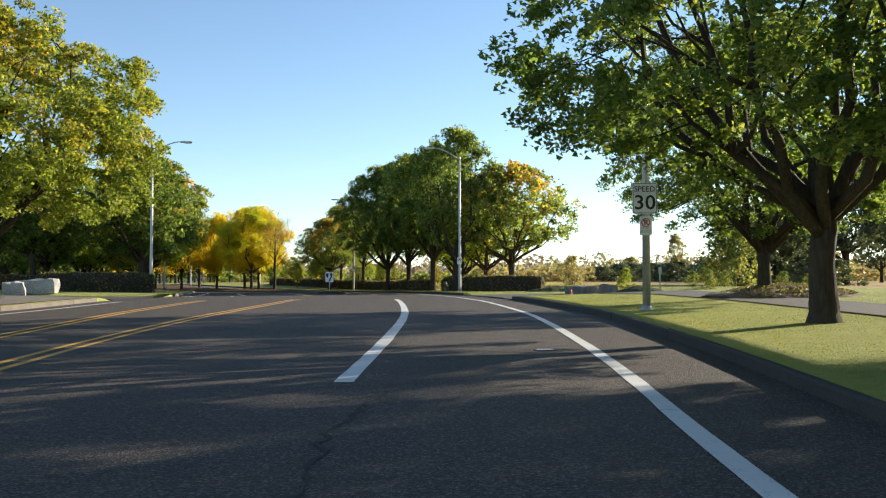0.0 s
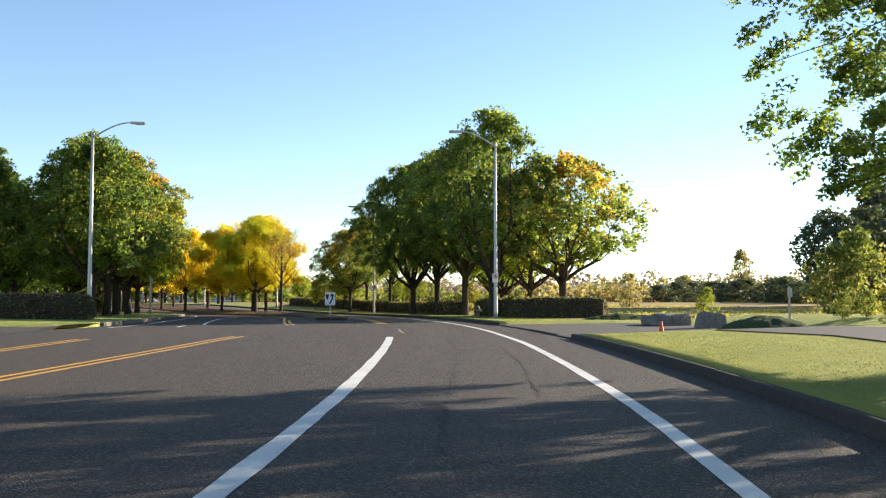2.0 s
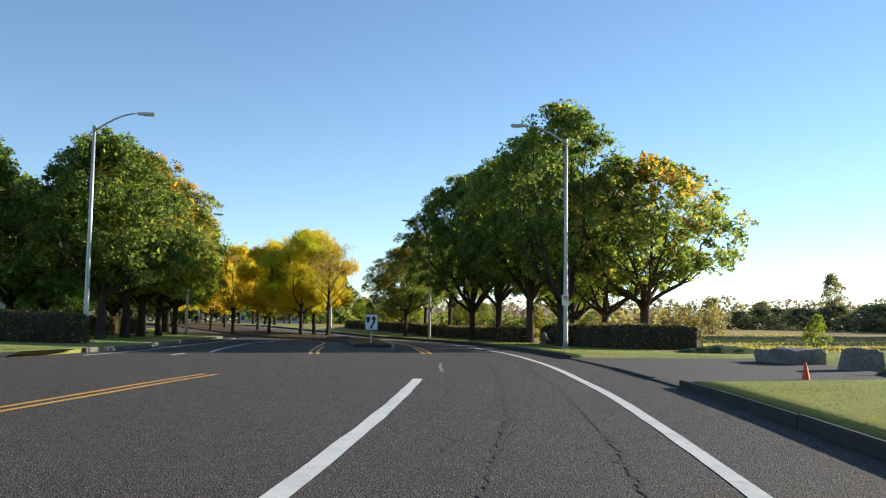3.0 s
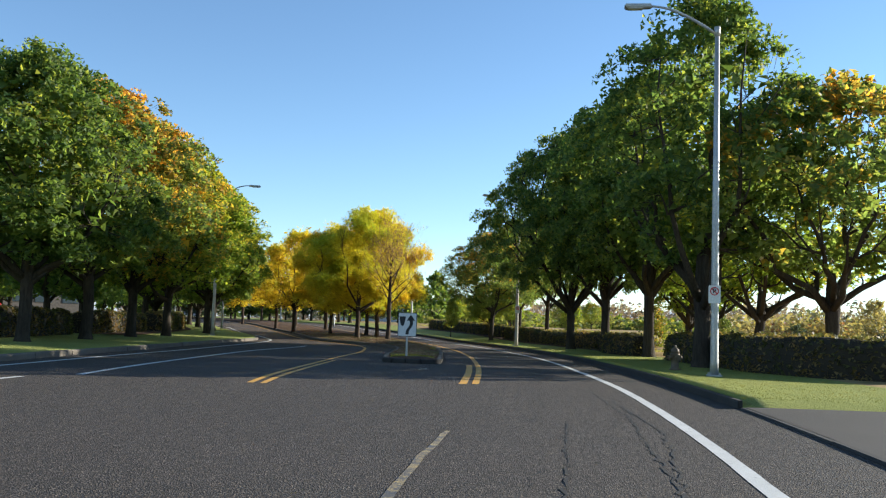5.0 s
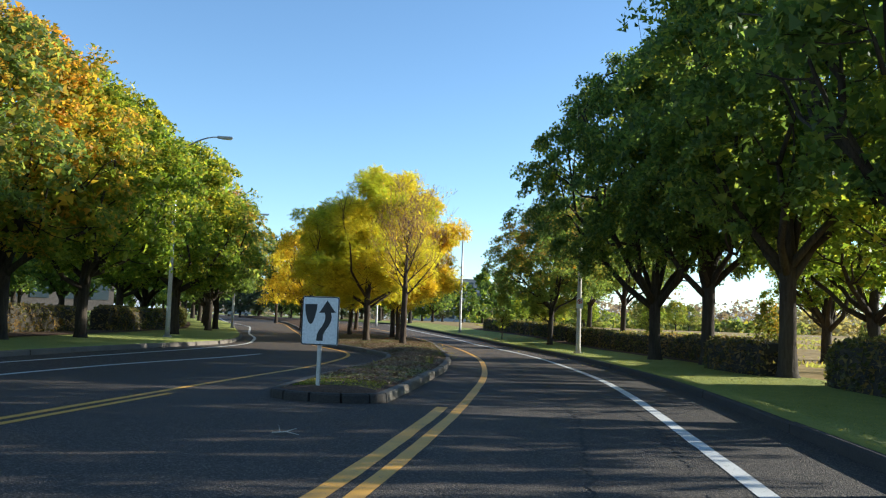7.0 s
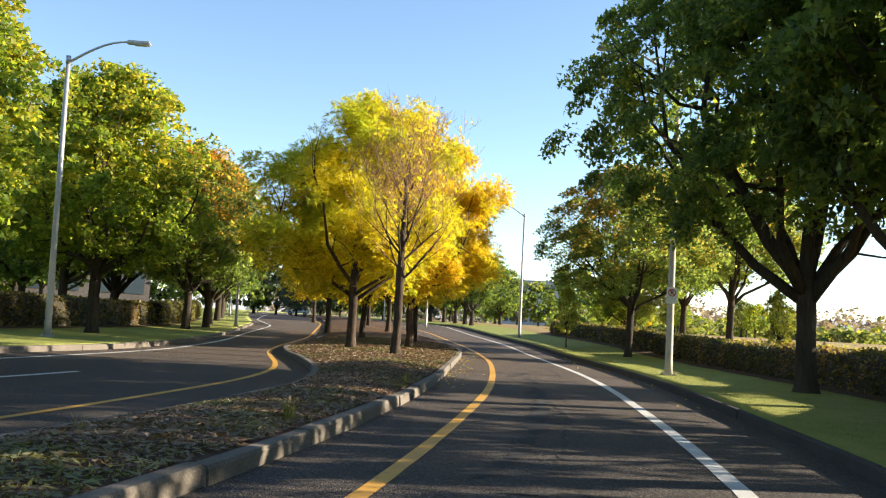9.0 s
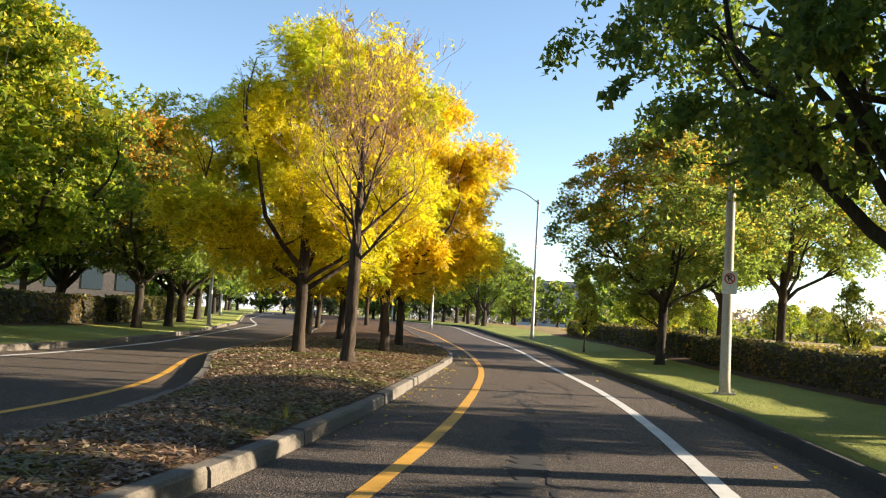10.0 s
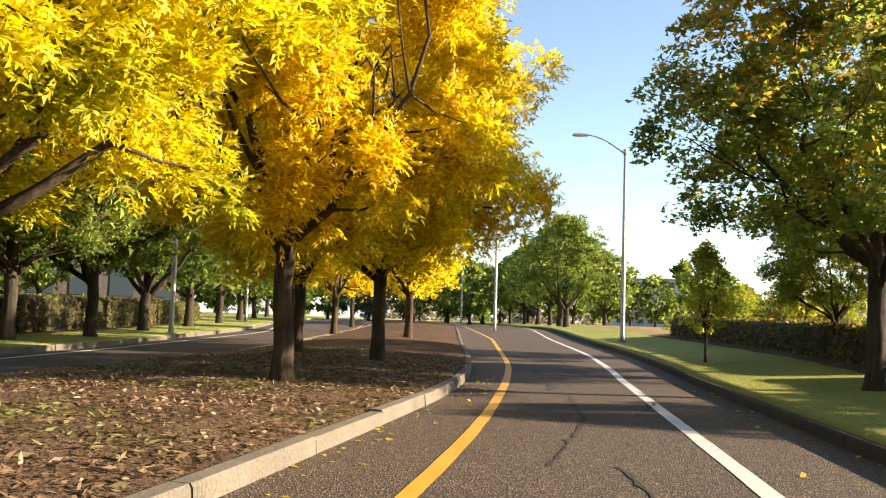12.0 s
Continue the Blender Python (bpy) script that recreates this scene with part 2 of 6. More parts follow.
# distance haze is painted in: woods this far get a pale grey base colour
HILL = grainy("haze_painted_hill", (0.62, 0.64, 0.64), (0.7, 0.7, 0.69), 0.004, 1.0, 0.02, 0, 0, specular=0.0)
WALL = grainy("render_wall", (0.3, 0.32, 0.35), (0.4, 0.42, 0.45), 0.2, 0.85)
BRICK_WALL = grainy("brown_wall", (0.07, 0.062, 0.06), (0.11, 0.095, 0.09), 0.3, 0.9)
ROOF = plain("grey_roof", (0.2, 0.2, 0.22), 0.7)
BLUE_TRIM = plain("blue_trim", (0.12, 0.2, 0.42), 0.5)
GLASS = plain("window_glass", (0.05, 0.07, 0.09), 0.08)
CAR_RED = plain("red_car_paint", (0.5, 0.02, 0.03), 0.25)
CAR_WHITE = plain("white_car_paint", (0.75, 0.75, 0.75), 0.25)
LENS = plain("lamp_lens", (0.6, 0.6, 0.56), 0.2)


# ---------------------------------------------------------------- building helpers
def mesh_of(name, verts, faces, mats, index=None, smooth=False):
    me = bpy.data.meshes.new(name)
    me.from_pydata([tuple(map(float, v)) for v in verts], [], [tuple(map(int, f)) for f in faces])
    for m in mats if isinstance(mats, (list, tuple)) else [mats]:
        me.materials.append(m)
    if index is not None:
        me.polygons.foreach_set("material_index", np.asarray(index, dtype=np.int32))
    if smooth:
        me.polygons.foreach_set("use_smooth", np.ones(len(me.polygons), dtype=bool))
    me.update()
    return me


def quads_mesh(name, corners, mat):
    """corners: (n, 3 or 4, 3) loose leaves as one mesh."""
    n, c = corners.shape[:2]
    me = bpy.data.meshes.new(name)
    me.vertices.add(c * n)
    me.vertices.foreach_set("co", np.ascontiguousarray(corners, dtype=np.float32).ravel())
    me.loops.add(c * n)
    me.loops.foreach_set("vertex_index", np.arange(c * n, dtype=np.int32))
    me.polygons.add(n)
    me.polygons.foreach_set("loop_start", np.arange(0, c * n, c, dtype=np.int32))
    me.polygons.foreach_set("loop_total", np.full(n, c, dtype=np.int32))
    me.materials.append(mat)
    me.update(calc_edges=True)
    return me


def bm_mesh(name, bm, mat, smooth=False):
    me = bpy.data.meshes.new(name)
    bm.to_mesh(me)
    bm.free()
    me.materials.append(mat)
    if smooth:
        me.polygons.foreach_set("use_smooth", np.ones(len(me.polygons), dtype=bool))
    return me


def part(name, me, parent, label="", m=None):
    ob = new(name, me)
    ob.parent = parent
    if m is not None:
        ob.matrix_basis = m
    return tagged(ob, label)


def thing(name, label, category, at=(0, 0, 0), turn=0, group="", kind=""):
    ob = new(name)
    ob.empty_display_size = 0.2
    ob.matrix_basis = pose(*at, 0, 0, turn)
    return tagged(ob, label, category, group, kind)


def box(w, d, h, at=(0, 0, 0), bevel=0.0):
    """A box on its base centre, edges bevelled."""
    bm = bmesh.new()
    bmesh.ops.create_cube(bm, size=1, matrix=Matrix.Translation((at[0], at[1], at[2] + h / 2)) @ Matrix.Diagonal((w, d, h, 1)))
    if bevel:
        bmesh.ops.bevel(bm, geom=bm.edges[:], offset=bevel, segments=2, affect="EDGES", clamp_overlap=True)
    return bm


def tube(points, radii, sides=8, cap=True):
    """Vertices and faces of a tapered tube along points."""
    pts = [Vector(p) for p in points]
    verts, faces = [], []
    side = None
    for i, p in enumerate(pts):
        way = (pts[min(i + 1, len(pts) - 1)] - pts[max(i - 1, 0)]).normalized()
        if side is None:
            side = way.orthogonal().normalized()
        side = (side - way * side.dot(way)).normalized()
        up = way.cross(side)
        for k in range(sides):
            a = 2 * math.pi * k / sides
            verts.append(p + (side * math.cos(a) + up * math.sin(a)) * radii[i])
    for i in range(len(pts) - 1):
        for k in range(sides):
            a, b = i * sides + k, i * sides + (k + 1) % sides
            faces.append((a, b, b + sides, a + sides))
    if cap:
        faces.append(tuple(range(sides))[::-1])
        faces.append(tuple(range((len(pts) - 1) * sides, len(pts) * sides)))
    return verts, faces


def joined(pieces):
    verts, faces = [], []
    for v, f in pieces:
        base = len(verts)
        verts += v
        faces += [tuple(i + base for i in g) for g in f]
    return verts, faces


def lathe(profile, sides=20):
    """A turned body from (radius, height) pairs."""
    verts, faces = [], []
    for r, z in profile:
        verts += [(r * math.cos(2 * math.pi * k / sides), r * math.sin(2 * math.pi * k / sides), z) for k in range(sides)]
    for i in range(len(profile) - 1):
        for k in range(sides):
            a, b = i * sides + k, i * sides + (k + 1) % sides
            faces.append((a, b, b + sides, a + sides))
    faces += [tuple(range(sides))[::-1], tuple(range(len(verts) - sides, len(verts)))]
    return verts, faces


def slab(outline, t):
    """A flat plate in the xz plane, facing -y, from an outline; thickness t towards +y."""
    n = len(outline)
    verts = [(x, 0, z) for x, z in outline] + [(x, t, z) for x, z in outline]
    faces = [tuple(range(n)), tuple(range(2 * n - 1, n - 1, -1))]
    faces += [(k, k + n, (k + 1) % n + n, (k + 1) % n) for k in range(n)]
    return verts, faces


def rounded(w, h, r, seg=5):
    out = []
    for cx, cz, a0 in ((w / 2 - r, h / 2 - r, 0), (-w / 2 + r, h / 2 - r, 90), (-w / 2 + r, -h / 2 + r, 180), (w / 2 - r, -h / 2 + r, 270)):
        out += [(cx + r * math.cos(radians(a0 + 90 * k / seg)), cz + r * math.sin(radians(a0 + 90 * k / seg))) for k in range(seg + 1)]
    return out


def lettering(text, size, mat, bold=0.0):
    """The words as a thin mesh in the xz plane, facing -y, centred."""
    cu = bpy.data.curves.new("lettering", "FONT")
    cu.body, cu.size, cu.align_x, cu.align_y, cu.extrude, cu.offset = text, size, "CENTER", "CENTER", 0.001, bold
    cu.resolution_u = 3
    ob = bpy.data.objects.new("lettering", cu)
    scene.collection.objects.link(ob)
    me = bpy.data.meshes.new_from_object(ob.evaluated_get(bpy.context.evaluated_depsgraph_get()))
    bpy.data.objects.remove(ob)
    me.transform(pose(0, 0, 0, 90, 0, 0))
    me.materials.clear()
    me.materials.append(mat)
    return me


# ---------------------------------------------------------------- the plan: lines as x over y
GRID = np.arange(-80.0, 420.0, 0.5)


def line(*pts):
    """A smoothed x(y) through points (x, y), in order of y."""
    xs, ys = np.array([p[0] for p in pts]), np.array([p[1] for p in pts])
    v = np.interp(GRID, ys, xs)
    low, high = (xs[1] - xs[0]) / (ys[1] - ys[0]), (xs[-1] - xs[-2]) / (ys[-1] - ys[-2])
    v = np.where(GRID < ys[0], xs[0] + (GRID - ys[0]) * low, np.where(GRID > ys[-1], xs[-1] + (GRID - ys[-1]) * high, v))
    k = np.exp(-0.5 * (np.arange(-12, 13) * 0.5 / 1.8) ** 2)
    pad = np.concatenate([v[0] - (v[1] - v[0]) * np.arange(12, 0, -1), v, v[-1] + (v[-1] - v[-2]) * np.arange(1, 13)])
    v = np.convolve(pad, k / k.sum(), "valid")
    return lambda y: np.interp(y, GRID, v)


def road_z(y):
    return np.interp(y, [-80, -10, 0, 10, 20, 35, 45, 60, 75, 90, 106, 120, 140, 160, 420], [-1.6, -0.6, -0.45, -0.28, -0.15, -0.02, 0, 0, -0.05, -0.1, -0.1, 0.05, 0.35, 0.6, 0.8])


edge_r = line((2.2, -60), (2.42, 0), (2.6, 3.1), (2.87, 6.3), (3.02, 9.8), (3.2, 15), (3.27, 21), (3.02, 28), (2.68, 34), (2.38, 37), (2.14, 40), (1.85, 43), (1.49, 46), (1.08, 49), (0.63, 52), (0.12, 55), (-0.51, 58), (-1.18, 61), (-1.80, 64), (-2.47, 67), (-3.21, 70), (-4.00, 73), (-4.94, 76), (-5.90, 79), (-6.89, 82), (-7.91, 85), (-9.02, 88), (-10.20, 91), (-11.50, 94), (-12.84, 97), (-14.16, 100), (-15.50, 103), (-16.85, 106), (-18.13, 109),
              (-22.4, 118), (-30.8, 133.5), (-42, 155.5), (-52, 172), (-78, 214), (-110, 262))


def kerb_r(y):
    slope = (edge_r(np.asarray(y) + 1) - edge_r(np.asarray(y) - 1)) / 2
    return edge_r(y) + np.interp(y, [3, 20, 30, 55], [1.42, 1.62, 1.6, 1.42]) * np.sqrt(1 + slope**2)


kerb_l = line((-11.2, -40), (-11.3, 15), (-12.0, 26), (-12.9, 34), (-13.4, 44), (-14.1, 52), (-15.5, 58), (-17.6, 66.5), (-20.2, 76), (-22.4, 86), (-25.8, 92.8), (-29.8, 99.8),
              (-46, 126), (-62, 148), (-95, 195), (-150, 270))
edge_l = line((-10.3, -40), (-10.4, 15), (-11.1, 26), (-11.9, 33.5), (-12.4, 43.5), (-13.1, 51), (-14.5, 57.4), (-16.0, 65), (-17.8, 72), (-19.5, 79), (-20.9, 83.8), (-22.4, 87.8), (-24.9, 92.5), (-27.4, 97.2),
              (-33.5, 107), (-43.7, 125), (-55.5, 140), (-90, 193), (-145, 270))
median_r = line((-5.25, 60.5), (-5.97, 64), (-6.63, 67), (-7.32, 70), (-8.04, 73), (-8.88, 76), (-9.82, 79), (-10.84, 82), (-11.92, 85), (-13.05, 88), (-14.16, 91), (-15.30, 94), (-16.35, 97), (-17.57, 100), (-18.98, 103), (-20.54, 106), (-22.20, 109), (-23.92, 112),
                (-30.0, 122.4), (-39, 138), (-50, 157), (-75, 198), (-110, 248))
median_l = line((-6.9, 60), (-7.6, 62.7), (-8.6, 66), (-9.6, 70.5), (-10.4, 74), (-11.2, 77), (-12.8, 80.5), (-15.5, 84.6), (-17.6, 87.1), (-20.4, 90.7), (-22.3, 94), (-29.8, 109.5),
                (-46.5, 138), (-60, 159), (-90, 202))
yellow_r = line((-2.58, 52), (-3.07, 55), (-3.61, 58), (-4.20, 61), (-4.85, 64), (-5.55, 67), (-6.24, 70), (-7.04, 73), (-7.89, 76), (-8.77, 79), (-9.71, 82), (-10.76, 85), (-11.86, 88), (-13.00, 91), (-14.17, 94), (-15.45, 97), (-16.81, 100), (-18.20, 103), (-19.64, 106), (-21.11, 109),
                (-32, 129), (-49.5, 157.5), (-78, 203))
yellow_l = line((-6.75, 51), (-7.25, 52.6), (-7.8, 55.1), (-8.35, 57.6), (-9.15, 61.6), (-9.75, 64), (-10.6, 68.3), (-11.2, 71.5), (-12.05, 74.3), (-13.15, 78.1), (-13.9, 80.1), (-15.6, 83.5), (-17.6, 86.2), (-20.6, 90.2),
                (-24.0, 96.3), (-28.0, 104.2), (-30.6, 109.2), (-46.8, 137.6), (-82, 191))
VERGE = 0.15


def ground_z(x, y):
    """The land outside the kerbs: a verge at kerb height that climbs gently."""
    z = float(road_z(y)) + VERGE
    r, l = x - float(kerb_r(y)), float(kerb_l(y)) - x
    if r > 0:
        rise = 0.035 if y < 50 else float(np.interp(y, [98, 114], [0.006, 0.055]))
        z += min(rise * r, 0.35) + max(0.0, r - 60) * 0.0
        if 35.6 < y < 51.0:
            cut = max(0, min(1, (9.5 - r) / 3)) * min(1, (y - 35.6) / 0.8, (51.0 - y) / 0.8)
            z += (float(road_z(y)) - 0.04 - z) * cut
    if l > 0:
        z += min(0.015 * l, 0.3)
        if 35 < y < 48:
            z -= (VERGE + 0.03) * max(0, min(1, (44 - l) / 3)) * min(1, (y - 35) / 1.5, (48 - y) / 1.5)
    return z


# ---------------------------------------------------------------- ground, road, kerbs
def build_ground():
    ys = np.concatenate([np.arange(-70, -10, 6), np.arange(-10, 34, 1.5), np.arange(34, 52, 0.75), np.arange(52, 130, 1.5), np.arange(130, 260, 6), [280, 340, 500, 900, 1800, 3000]])
    right = [0.16, 0.6, 1.5, 2.5, 3.5, 4.5, 5.5, 6.5, 8, 10, 14, 20, 30, 50, 90, 200, 500, 1200, 3000]
    verts, faces, index = [], [], []
    cols = None
    for y in ys:
        yy = min(y, 400)
        kl, kr = float(kerb_l(yy)), float(kerb_r(yy))
        row = [(kl - o, ground_z(kl - o, yy)) for o in right[::-1]]
        row += [(kl - 0.15, float(road_z(yy)) - 0.06), (kr + 0.08, float(road_z(yy)) - 0.06)]
        row += [(kr + max(0.085, o - 0.075 * (o < 0.2)), ground_z(kr + o, yy) + 0.012 * (o < 0.2)) for o in right]
        cols = len(row)
        verts += [(x, y, z) for x, z in row]
    for i in range(len(ys) - 1):
        for k in range(cols - 1):
            a = i * cols + k
            faces.append((a, a + 1, a + cols + 1, a + cols))
            y = ys[i]
            side = k - len(right)
            off = right[side - 1] if side >= 2 else right[-side - 1] if side <= -1 else 0
            if side >= 1:
                index.append(0 if off < (18 if y < 56 else 5.4) else 1)
            else:
                index.append(0 if off < 60 else 1)
    return tagged(new("ground", mesh_of("ground", verts, faces, [LAWN, FIELD], index, True)), "mown green lawn verges running into a dry tan field", "ground", "", "structure")


build_ground()


def ribbon(left, right, ys, lift, mat, name, across=1):
    verts, faces = [], []
    for y in ys:
        a, b = float(left(y)), float(right(y))
        verts += [(a + (b - a) * k / across, y, float(road_z(y)) + lift) for k in range(across + 1)]
    w = across + 1
    for i in range(len(ys) - 1):
        faces += [(i * w + k, i * w + k + 1, i * w + w + k + 1, i * w + w + k) for k in range(across)]
    return mesh_of(name, verts, faces, mat)


tagged(new("road", ribbon(lambda y: kerb_l(y) - 0.1, lambda y: kerb_r(y) + 0.1, np.concatenate([np.arange(-70, 250, 1.0), [300, 360, 420]]), 0, ASPHALT, "road", 12)),
       "worn grey-black asphalt road, cracked and weathered", "road", "", "structure")


def stripe(name, at, y0, y1, width, mat, label, shift=0.0, ragged=0.0):
    """A painted line that follows at(y), with real width measured across it."""
    ys = np.concatenate([np.arange(y0, y1, 0.6), [y1]])
    verts, faces = [], []
    rnd = random.Random(int(y0 * 7 + y1))
    for y in ys:
        s = float(at(y + 0.4) - at(y - 0.4)) / 0.8
        n = math.sqrt(1 + s * s)
        for side in (-0.5, 0.5):
            o = shift + side * width + rnd.uniform(-ragged, ragged)
            verts.append((float(at(y)) + o / n, y + o * -s / n, float(road_z(y)) + 0.005))
    faces = [(2 * i, 2 * i + 1, 2 * i + 3, 2 * i + 2) for i in range(len(ys) - 1)]
    return tagged(new(name, mesh_of(name, verts, faces, mat)), label, "road marking", "", "structure")


lane = line((-0.3, -2), (-0.14, 6), (-0.02, 11), (0.02, 15), (0.0, 20), (-0.12, 23.8), (-0.48, 31), (-0.95, 37.3), (-1.6, 43))
stripe("edge_line", edge_r, -60, 240, 0.17, WHITE_PAINT, "solid white painted edge line", 0, 0.006)
stripe("edge_line", edge_l, -40, 34, 0.15, WHITE_PAINT, "solid white painted edge line", 0, 0.006)
stripe("edge_line", edge_l, 46, 230, 0.15, WHITE_PAINT, "solid white painted edge line", 0, 0.006)
stripe("lane_line", lane, 6.0, 37.4, 0.2, WHITE_PAINT, "broad white lane line with chipped paint", 0, 0.01)
centre = line((-4.15, 5), (-4.55, 9.7), (-4.8, 12.7), (-5.05, 18), (-5.15, 24), (-5.2, 30), (-5.4, 37.9))
centre_b = line((-6.3, 8), (-6.9, 14), (-7.85, 21.5), (-8.6, 30), (-9.1, 37))
for s in (-0.14, 0.14):
    stripe("centre_line", centre, -40, 37.6, 0.11, YELLOW_PAINT, "double yellow painted centre line", s, 0.006)
    stripe("centre_line", centre_b, -40, 35.5, 0.11, YELLOW_PAINT, "double yellow painted turn lane line", s, 0.006)
stripe("median_line", yellow_r, 53.7, 220, 0.15, YELLOW_PAINT, "yellow line beside the median kerb", 0.05, 0.006)
stripe("median_line", yellow_r, 53.6, 62.8, 0.17, YELLOW_PAINT, "yellow line tapering to the median", -0.215, 0.008)
stripe("median_line", yellow_l, 51, 200, 0.13, YELLOW_PAINT, "yellow line beside the median kerb", 0, 0.006)
stripe("median_line", yellow_l, 50.9, 62, 0.12, YELLOW_PAINT, "yellow line tapering to the median", 0.26, 0.006)
bay = line((-9.4, 48), (-10.5, 51), (-11.75, 55.8), (-13.05, 61.5), (-14.6, 68), (-15.4, 75), (-16.2, 78))
stripe("lane_line", bay, 50.8, 77.5, 0.15, WHITE_PAINT, "white painted turn bay line", 0, 0.006)
far_lane = line((-15.6, 77), (-18.6, 83), (-22.6, 90), (-27.8, 99), (-44, 125))
stripe("lane_line", line((-10.4, 47), (-11.6, 55)), 47.5, 49.6, 0.15, WHITE_PAINT, "short white dash of a crossing lane line")
stripe("faded_mark", line((-0.92, 40.9), (-1.19, 42.6), (-1.4, 44.9)), 40.5, 45.0, 0.08, FADED_YELLOW, "faded yellow guide mark", 0, 0.02)


def kerb_run(name, at, y0, y1, side, label, tall=0.15, gaps=(), length=2.4, top=0.16, mat=None):
    """Kerbstones one by one along at(y); side +1: the land lies towards +x."""
    run = thing(name, label, "kerb", kind="structure")
    y, rnd = y0, random.Random(int(y0 * 13) + side)
    while y < y1:
        s = float(at(y + 1) - at(y - 1)) / 2
        n = math.sqrt(1 + s * s)
        e = min(y1, y + length / n)
        if not any(g0 < (y + e) / 2 < g1 for g0, g1 in gaps):
            ys = np.linspace(y + 0.012, e - 0.012, 4)
            up, out = rnd.uniform(-0.012, 0.012), rnd.uniform(-0.012, 0.012)
            prof = [(0.0, -0.08), (0.012, tall - 0.03), (0.03, tall), (top, tall + 0.004), (top + 0.01, -0.08)]
            verts = []
            for yy in ys:
                s = float(at(yy + 0.5) - at(yy - 0.5))
                n2 = math.sqrt(1 + s * s)
                verts += [(float(at(yy)) + side * (o + out) / n2, yy - side * (o + out) * s / n2, float(road_z(yy)) + z + up * (z > 0)) for o, z in prof]
            m = len(prof)
            faces = [(i * m + k, i * m + k + 1, i * m + m + k + 1, i * m + m + k) for i in range(3) for k in range(m - 1)]
            faces += [tuple(range(m)), tuple(range(3 * m, 4 * m))[::-1]]
            if side > 0:
                faces = [f[::-1] for f in faces]
            part("kerbstone", mesh_of("kerbstone", verts, faces, mat or CONCRETE), run)
        y = e
    return run


# ---------------------------------------------------------------- median island
def build_median():
    half = (float(median_r(62.9)) - float(median_l(62.9))) / 2
    tip = 0.75 * half - 0.11
    ys = np.concatenate([62.9 - tip * np.array([1.0, 0.985, 0.95, 0.88, 0.75, 0.55, 0.3]), [62.9, 63.3], np.arange(64, 130, 0.7), np.arange(130, 230, 5)])
    verts, faces, w = [], [], 9
    for y in ys:
        at = max(y, 62.9)
        l, r = float(median_l(at)) + 0.15, float(median_r(at)) - 0.15
        if y < 62.9:  # the rounded tip
            mid, keep = (l + r) / 2, math.sqrt(max(0.0004, 1 - ((62.9 - y) / tip) ** 2))
            l, r = mid + (l - mid) * keep, mid + (r - mid) * keep
        for k in range(w):
            f = k / (w - 1)
            x = l + (r - l) * f
            mound = 0.16 * min(1, (r - l) / 4) * (1 - (2 * f - 1) ** 2)
            verts.append((x, y, float(road_z(y)) + 0.13 + mound + 0.05 * noise.noise((x * 0.8, y * 0.8, 3.0))))
    for i in range(len(ys) - 1):
        faces += [(i * w + k, i * w + k + 1, i * w + w + k + 1, i * w + w + k) for k in range(w - 1)]
    return tagged(new("median", mesh_of("median", verts, faces, MULCH, None, True)), "median bed of brown bark mulch and dry litter", "median", "", "structure")


build_median()


def median_z(x, y):
    l, r = float(median_l(y)), float(median_r(y))
    f = min(1, max(0, (x - l) / (r - l)))
    return float(road_z(y)) + 0.13 + 0.16 * min(1, (r - l) / 4) * (1 - (2 * f - 1) ** 2)


def nose():
    """The rounded end of the median, kerbstones round a half circle."""
    run = thing("median_nose", "rounded broken concrete kerb at the median tip", "kerb", kind="structure")
    cx, cy = (float(median_l(62.9)) + float(median_r(62.9))) / 2, 62.9
    rad = (float(median_r(62.9)) - float(median_l(62.9))) / 2
    for k in range(6):
        a0, a1 = math.pi + math.pi * k / 6 + 0.02, math.pi + math.pi * (k + 1) / 6 - 0.02
        verts, z0 = [], float(road_z(62.5))
        for a in np.linspace(a0, a1, 4):
            for o, z in ((0, -0.08), (-0.012, 0.11), (-0.035, 0.14), (-0.16, 0.145), (-0.17, -0.08)):
                verts.append((cx + (rad + o) * math.cos(a), cy + (rad + o) * 0.75 * math.sin(a), z0 + z))
        faces = [(i * 5 + j, i * 5 + j + 1, i * 5 + 6 + j, i * 5 + 5 + j) for i in range(3) for j in range(4)] + [(0, 1, 2, 3, 4), (19, 18, 17, 16, 15)]
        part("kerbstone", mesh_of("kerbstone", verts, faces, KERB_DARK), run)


nose()


# ---------------------------------------------------------------- paths and drives
def sheet(name, outline, lift, mat, label, category):
    """A flat paving sheet draped over the land; outline counter-clockwise, cut into a fan of strips."""
    bm = bmesh.new()
    bm.faces.new([bm.verts.new((x, y, 0)) for x, y in outline])
    lo, hi = min(p[1] for p in outline), max(p[1] for p in outline)
    for y in np.arange(lo + 1, hi, 1.0):
        bmesh.ops.bisect_plane(bm, geom=bm.verts[:] + bm.edges[:] + bm.faces[:], plane_co=(0, y, 0), plane_no=(0, 1, 0))
    lo, hi = min(p[0] for p in outline), max(p[0] for p in outline)
    for x in np.arange(lo + 1, hi, 1.0):
        bmesh.ops.bisect_plane(bm, geom=bm.verts[:] + bm.edges[:] + bm.faces[:], plane_co=(x, 0, 0), plane_no=(1, 0, 0))
    for v in bm.verts:
        v.co.z = max(ground_z(v.co.x, v.co.y), float(road_z(v.co.y)) - 0.008) + lift
    return tagged(new(name, bm_mesh(name, bm, mat)), label, category, "", "structure")


